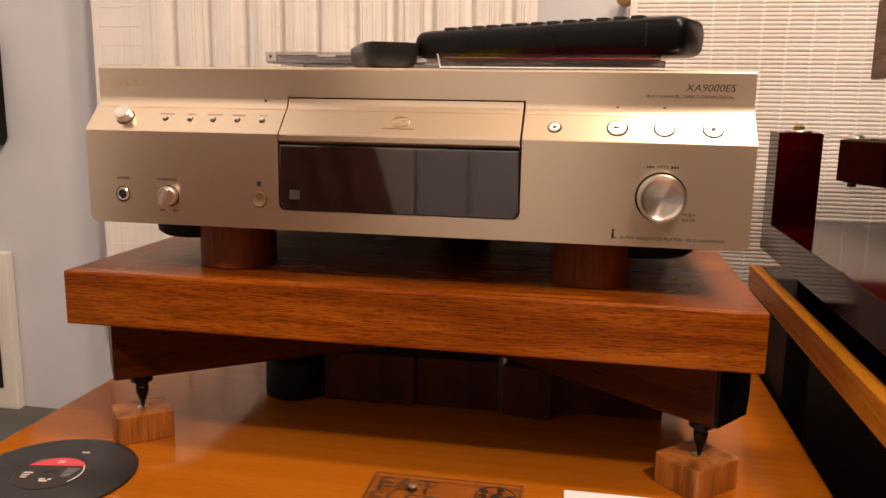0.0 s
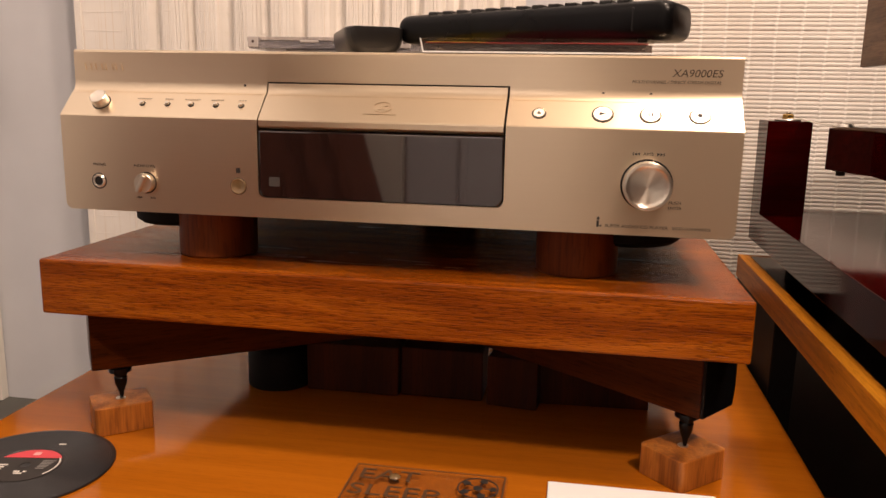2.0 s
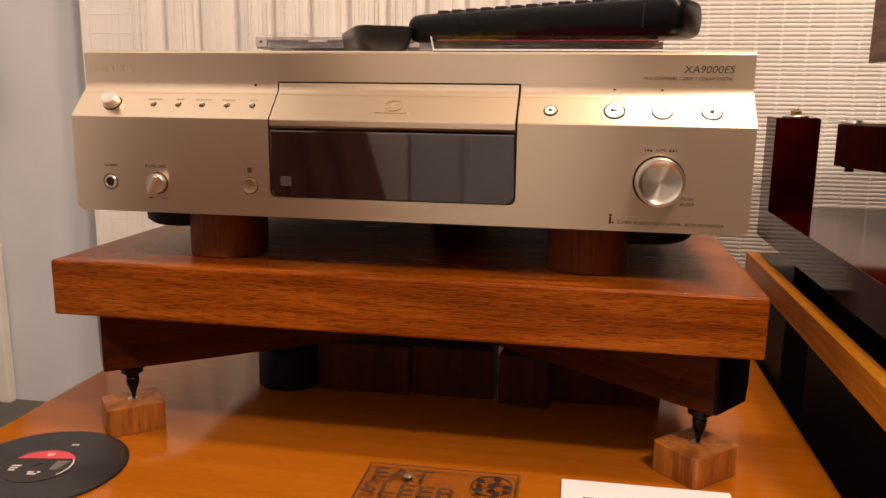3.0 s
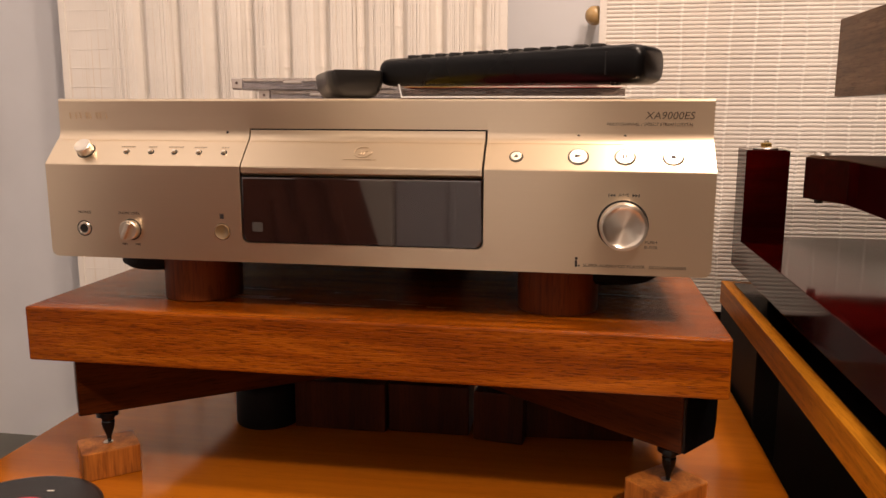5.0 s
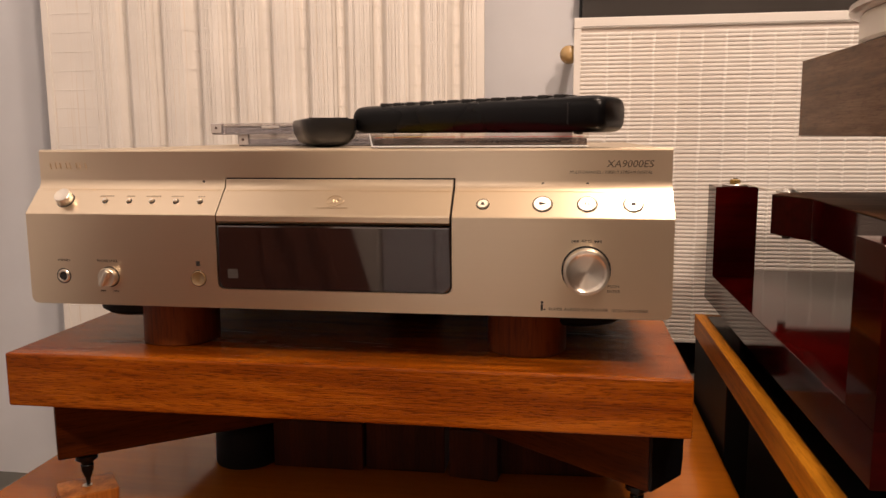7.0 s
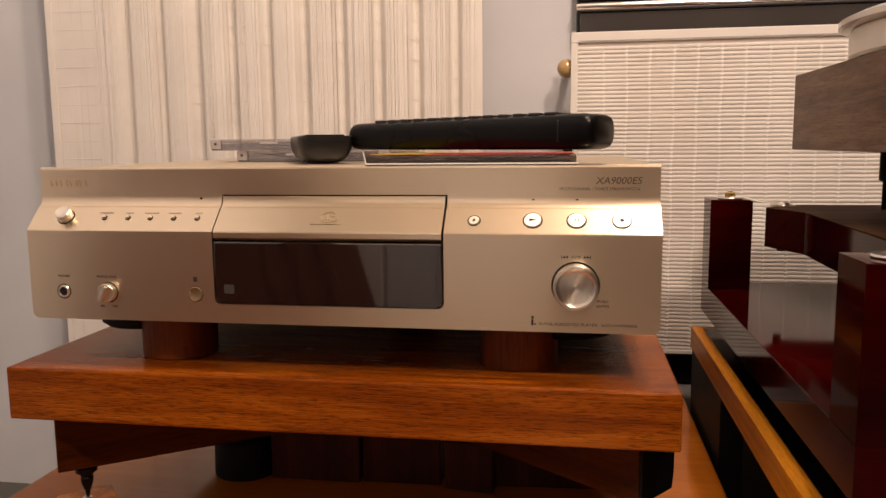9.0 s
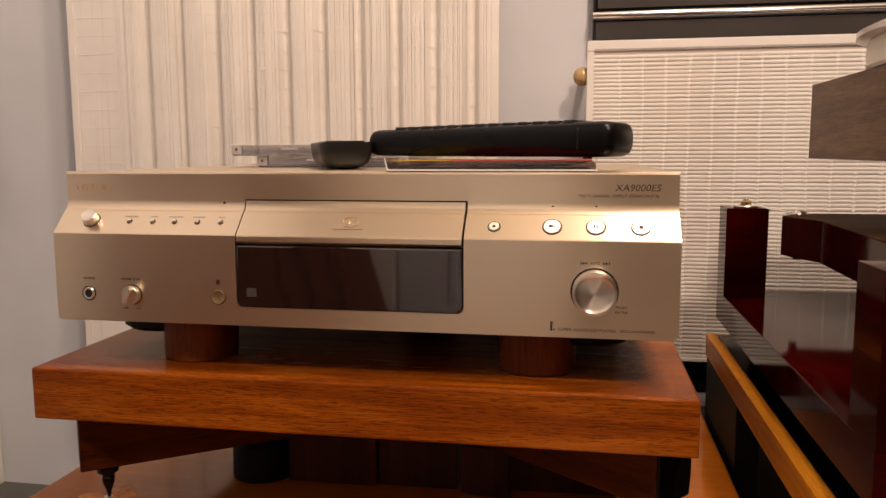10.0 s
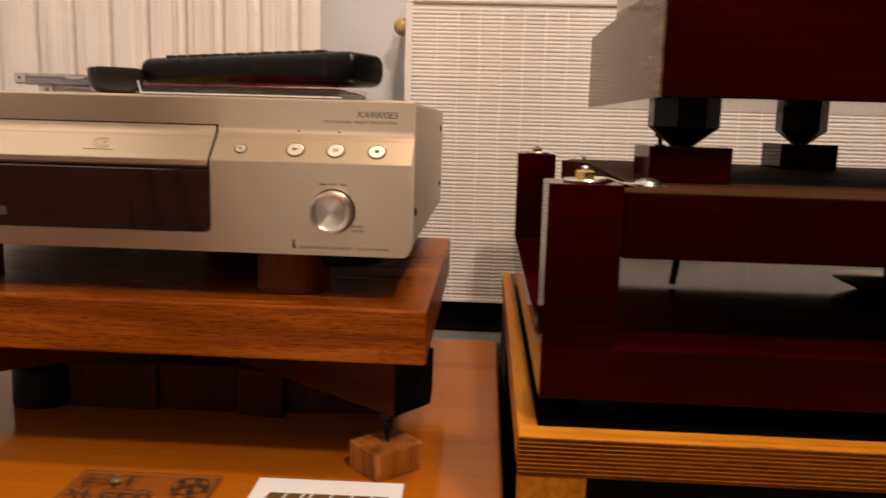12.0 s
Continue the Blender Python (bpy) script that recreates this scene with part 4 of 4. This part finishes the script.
part("panel", box((0.0, 0, 0.215), (1.1, 0.04, 0.29), 0.004), BLACK_PLASTIC, low)
part("ledge", box((-0.02, -0.04, 0.17), (1.22, 0.04, 0.212), 0.004), plain("grey_ledge", (0.16, 0.155, 0.15), 0.7), low, "grey painted ledge")
ball = thing("ball_knob", pose(0.1515, 0.515, 0.370), "small varnished wooden ball knob on the wall", "knob")
part("ball", lathe([(0, -0.0115)] + [(0.0115 * math.sin(a), -0.0115 * math.cos(a)) for a in (math.pi * i / 14 for i in range(1, 14))] + [(0, 0.0115)], 28), plain("varnished_yellow_wood", (0.42, 0.28, 0.12), 0.15, vary=0.2, grain=120, relief=0.0, coat=0.6), ball, smooth=True)
part("stem", lathe([(0.005, 0), (0.005, 0.045), (0, 0.045)], 16), BRASS, ball, "", pose(0, 0, 0, -90))
panel = thing("white_board", pose(-0.740, NORTH - 0.002, FLOOR), "white painted board with black inset leaning on the wall", "board")
part("board", box((-0.057, -0.016, 0.0), (0.0, 0.0, 0.250), 0.002), WHITE_PAINT, panel)
part("black_inset", box((-0.055, -0.019, 0.035), (-0.022, -0.0162, 0.164), 0.001), BLACK_GLOSS, panel)
hung = thing("wall_speaker", pose(-0.732, NORTH - 0.002, 0.170), "black rounded loudspeaker hung on the wall", "loudspeaker")
part("shell", prism(rounded(-0.066, 0.0, 0.0, 0.165, 0.012, 6), -0.03, 0.0, "y", 0.003), BLACK_PLASTIC, hung)
# Pale door and frame added behind the viewer to reflect grey in the display.
door = tagged(part("door_1", box((-0.335, SOUTH + 0.001, FLOOR), (0.10, SOUTH + 0.03, 1.76), 0.004), WALL), "narrow pale grey door added for the display to reflect", "door", kind="structure")
part("architrave", box((-0.60, SOUTH + 0.001, FLOOR), (-0.342, SOUTH + 0.04, 1.80), 0.004), WHITE_PAINT, door, "white painted frame")
part("architrave", box((0.107, SOUTH + 0.001, FLOOR), (0.15, SOUTH + 0.04, 1.80), 0.004), WHITE_PAINT, door, "white painted frame")
for px in (-0.19, 0.02):
    part("door_moulding", box((px, SOUTH + 0.0305, FLOOR + 0.12), (px + 0.018, SOUTH + 0.040, 1.60), 0.003), WALL, door)

# brown folded cloth added behind the viewer for the display to mirror, flaring out towards the floor
mirrored_brown = thing("armchair", pose(0, SOUTH + 0.05, FLOOR), "unseen dark brown folded cloth added for the display to mirror", "armchair")
brown_folds = bmesh.new()
grid = []
for i in range(25):
    z = 0.62 * i / 24
    right = -0.333 - 0.30 * z
    row = []
    for k in range(49):
        x = WEST + 0.004 + (right - WEST - 0.004) * k / 48
        row.append((x, 0.25 + 0.45 * max(0.0, 1 - k / 26) - 0.10 * z + 0.012 * math.sin(x * 85 + z * 25) + 0.006 * math.sin(x * 147 - z * 12), z))
    row += [(right, 0.004, z), (WEST + 0.004, 0.004, z)]
    grid.append([brown_folds.verts.new(p) for p in row])
for a, b in zip(grid, grid[1:]):
    for k in range(51):
        brown_folds.faces.new((a[k], a[(k + 1) % 51], b[(k + 1) % 51], b[k]))
brown_folds.faces.new(grid[0])
brown_folds.faces.new(grid[-1])
part("brown_folds", brown_folds, plain("brown_wool_folds", (0.085, 0.026, 0.015), 0.9, vary=0.2, grain=600, relief=0.4, spec=0.1), mirrored_brown, smooth=True)

# ---------------------------------------------------------------- pleated reed curtain
CX0, CX1, CZ0, CZ1, CY = -0.543, 0.049, -0.06, 0.95, 0.500
rng = random.Random(4)


FOLD0, FOLD = -0.4285, 0.0491


def valley(x):
    """0 on a flat or a ridge, 1 in a fold of the curtain."""
    k = max(0, round((x - FOLD0) / FOLD))
    half = 0.0068 if k < 2 else 0.0092
    d = abs(x - FOLD0 - k * FOLD)
    return 0.5 + 0.5 * math.cos(math.pi * min(1.0, max(0.0, (d - 0.25 * half) / half)))


def pleat(x):
    """How far back the curtain stands at x."""
    lean = 0.003 * min(1.0, max(0.0, (FOLD0 - 0.02 - x) / 0.05))
    k = (x - FOLD0) / FOLD
    swell = 0.0025 * math.cos(2 * math.pi * k) if x > FOLD0 - 0.03 else 0.0
    return CY + lean + 0.5 * swell + (0.0115 if k < 1.5 else 0.0135) * valley(x)


curtain = thing("pleated_curtain", pose(0, 0, 0), "off-white pleated curtain of vertical paper reeds", "curtain")
part("lining", prism([(CX0 + 0.004 + 0.005 * i, pleat(CX0 + 0.004 + 0.005 * i) + 0.004) for i in range(117)] + [(CX0 + 0.584 - 0.005 * i, pleat(CX0 + 0.584 - 0.005 * i) + 0.005) for i in range(117)], CZ0, CZ1), LINING, curtain)
REED_THREAD = woven("fine_curtain_thread", (0.82, 0.79, 0.745), (300, 300, 900), (0.3, 0.42), 0.85)
reeds = bmesh.new()
x = CX0 + 0.009
while x < CX1 - 0.008:
    w = rng.uniform(0.0013, 0.0036)
    flat = valley(x) > 0.3 or x < FOLD0 - 0.045
    if flat:
        w = 0.0016
    gap = 0.0 if flat else rng.choice((0.0, 0.0001, 0.0003, 0.0004, 0.0006))
    y0, y1 = pleat(x), pleat(x + w)
    dy = 0.0 if flat else rng.uniform(-0.00015, 0.00015)
    vs = []
    for z in (CZ0, CZ1):
        vs.append([reeds.verts.new(p) for p in ((x, y0 + 0.0012 + dy, z), (x, y0 + dy, z), (x + w / 2, (y0 + y1) / 2 - (0.0 if flat else 0.0004) + dy, z), (x + w, y1 + dy, z), (x + w, y1 + 0.0012 + dy, z))])
    for i in range(4):
        reeds.faces.new((vs[0][i], vs[0][i + 1], vs[1][i + 1], vs[1][i]))
    x += w + gap
tagged(part("reeds", reeds, REED, curtain), kind="stuff")
for i in range(39):
    z = -0.0328 + i * 0.0246
    n = 240
    line = bmesh.new()
    prev = None
    for k in range(n + 1):
        xx = CX0 + 0.002 + (CX1 - CX0 - 0.004) * k / n
        zz = z + 0.0004 * math.sin(xx * 33 + i) + 0.0003 * math.sin(xx * 71 + 2.3 * i)
        yy = pleat(xx) - (0.0020 * valley(xx) if valley(xx) > 0.3 else 0.0002)
        tall = 0.0010 if valley(xx) > 0.3 else 0.0016
        pair = (line.verts.new((xx, yy, zz)), line.verts.new((xx, yy - 0.00015, zz + tall / 2)), line.verts.new((xx, yy, zz + tall)))
        if prev:
            line.faces.new((prev[0], pair[0], pair[1], prev[1]))
            line.faces.new((prev[1], pair[1], pair[2], prev[2]))
        prev = pair
    part("thread", line, REED_THREAD, curtain)
for x0, x1 in ((CX0, CX0 + 0.009), (CX1 - 0.009, CX1)):
    part("side_hem", prism([(x0, pleat(x0) - 0.0016), (x1, pleat(x1) - 0.0016), (x1, pleat(x1) + 0.002), (x0, pleat(x0) + 0.002)], CZ0, CZ1), HEM, curtain, "bound edge")

# ---------------------------------------------------------------- flat slatted blind
BX0, BX1, BZ0, BZ1, BY_ = 0.157, 1.22, 0.017, 0.411, 0.500
blind = thing("slatted_blind", pose(0, 0, 0), "off-white woven blind of thin horizontal paper slats", "blind")
part("lining", box((BX0 + 0.003, BY_ + 0.0008, BZ0 + 0.002), (BX1 - 0.003, BY_ + 0.0019, BZ1 - 0.002)), BLIND_LINING, blind)
PITCH = 0.00484
count = int((BZ1 - 0.014 - BZ0 - 0.004) / PITCH)
slat_me = None
for i in range(count):
    z = BZ0 + 0.005 + i * PITCH
    m = pose(0, rng.uniform(-0.0002, 0.0002), z + rng.uniform(-0.0003, 0.0003), 0, rng.uniform(-0.03, 0.03), 0)
    if slat_me is None:
        o = part("slat", prism([(BY_ + 0.0014, 0.0), (BY_ - 0.0002, 0.0004), (BY_ - 0.0006, 0.0021), (BY_ - 0.0002, 0.0039), (BY_ + 0.0014, 0.0043)], BX0 + 0.008, BX1 - 0.004, "x"), SLAT, blind, "", m)
        slat_me = o.data
    else:
        o = new("slat", slat_me)
        o.parent, o.matrix_basis = blind, m
x = 0.196
i = 0
while x < BX1 - 0.02:
    line = bmesh.new()
    prev = None
    for k in range(count * 2 + 1):
        z = BZ0 + 0.004 + k * PITCH / 2
        yy = BY_ - (0.0009 if k % 2 else 0.0004)
        xx = x + 0.0006 * math.sin(z * 60 + i)
        row = [line.verts.new((xx + dx, yy - dy, z)) for dx, dy in ((-0.0017, 0), (-0.0008, 0.0002), (0.0008, 0.0002), (0.0017, 0))]
        if prev:
            for q in range(3):
                line.faces.new((prev[q], prev[q + 1], row[q + 1], row[q]))
        prev = row
    part("warp_thread", line, THREAD, blind)
    x += 0.02737
    i += 1
stitch = bmesh.new()
x = BX0 + 0.009
while x < BX1 - 0.004:
    for dx, z0, z1 in ((0.0, -0.0008, 0.0008), (0.0021, 0.0008, -0.0008)):
        vs = [stitch.verts.new((x + dx + ax, BY_ - 0.0026, BZ1 - 0.0108 + az)) for ax, az in ((0, z0 - 0.0003), (0.0021, z1 - 0.0003), (0.0021, z1 + 0.0003), (0, z0 + 0.0003))]
        stitch.faces.new(vs)
    x += 0.0042
bmesh.ops.solidify(stitch, geom=stitch.faces[:], thickness=0.0003)
tagged(part("stitches", stitch, INK, blind, "brown zigzag stitching"), kind="stuff")
part("top_hem", box((BX0, BY_ - 0.0022, BZ1 - 0.0125), (BX1, BY_ + 0.002, BZ1), 0.0008), HEM, blind, "plain cotton hem")
part("side_hem", box((BX0, BY_ - 0.0018, BZ0), (BX0 + 0.0085, BY_ + 0.002, BZ1 - 0.0126), 0.0006), HEM, blind, "bound edge")
part("bottom_hem", box((BX0 + 0.0086, BY_ - 0.0016, BZ0), (BX1, BY_ + 0.002, BZ0 + 0.0045), 0.0006), HEM, blind, "bound edge")
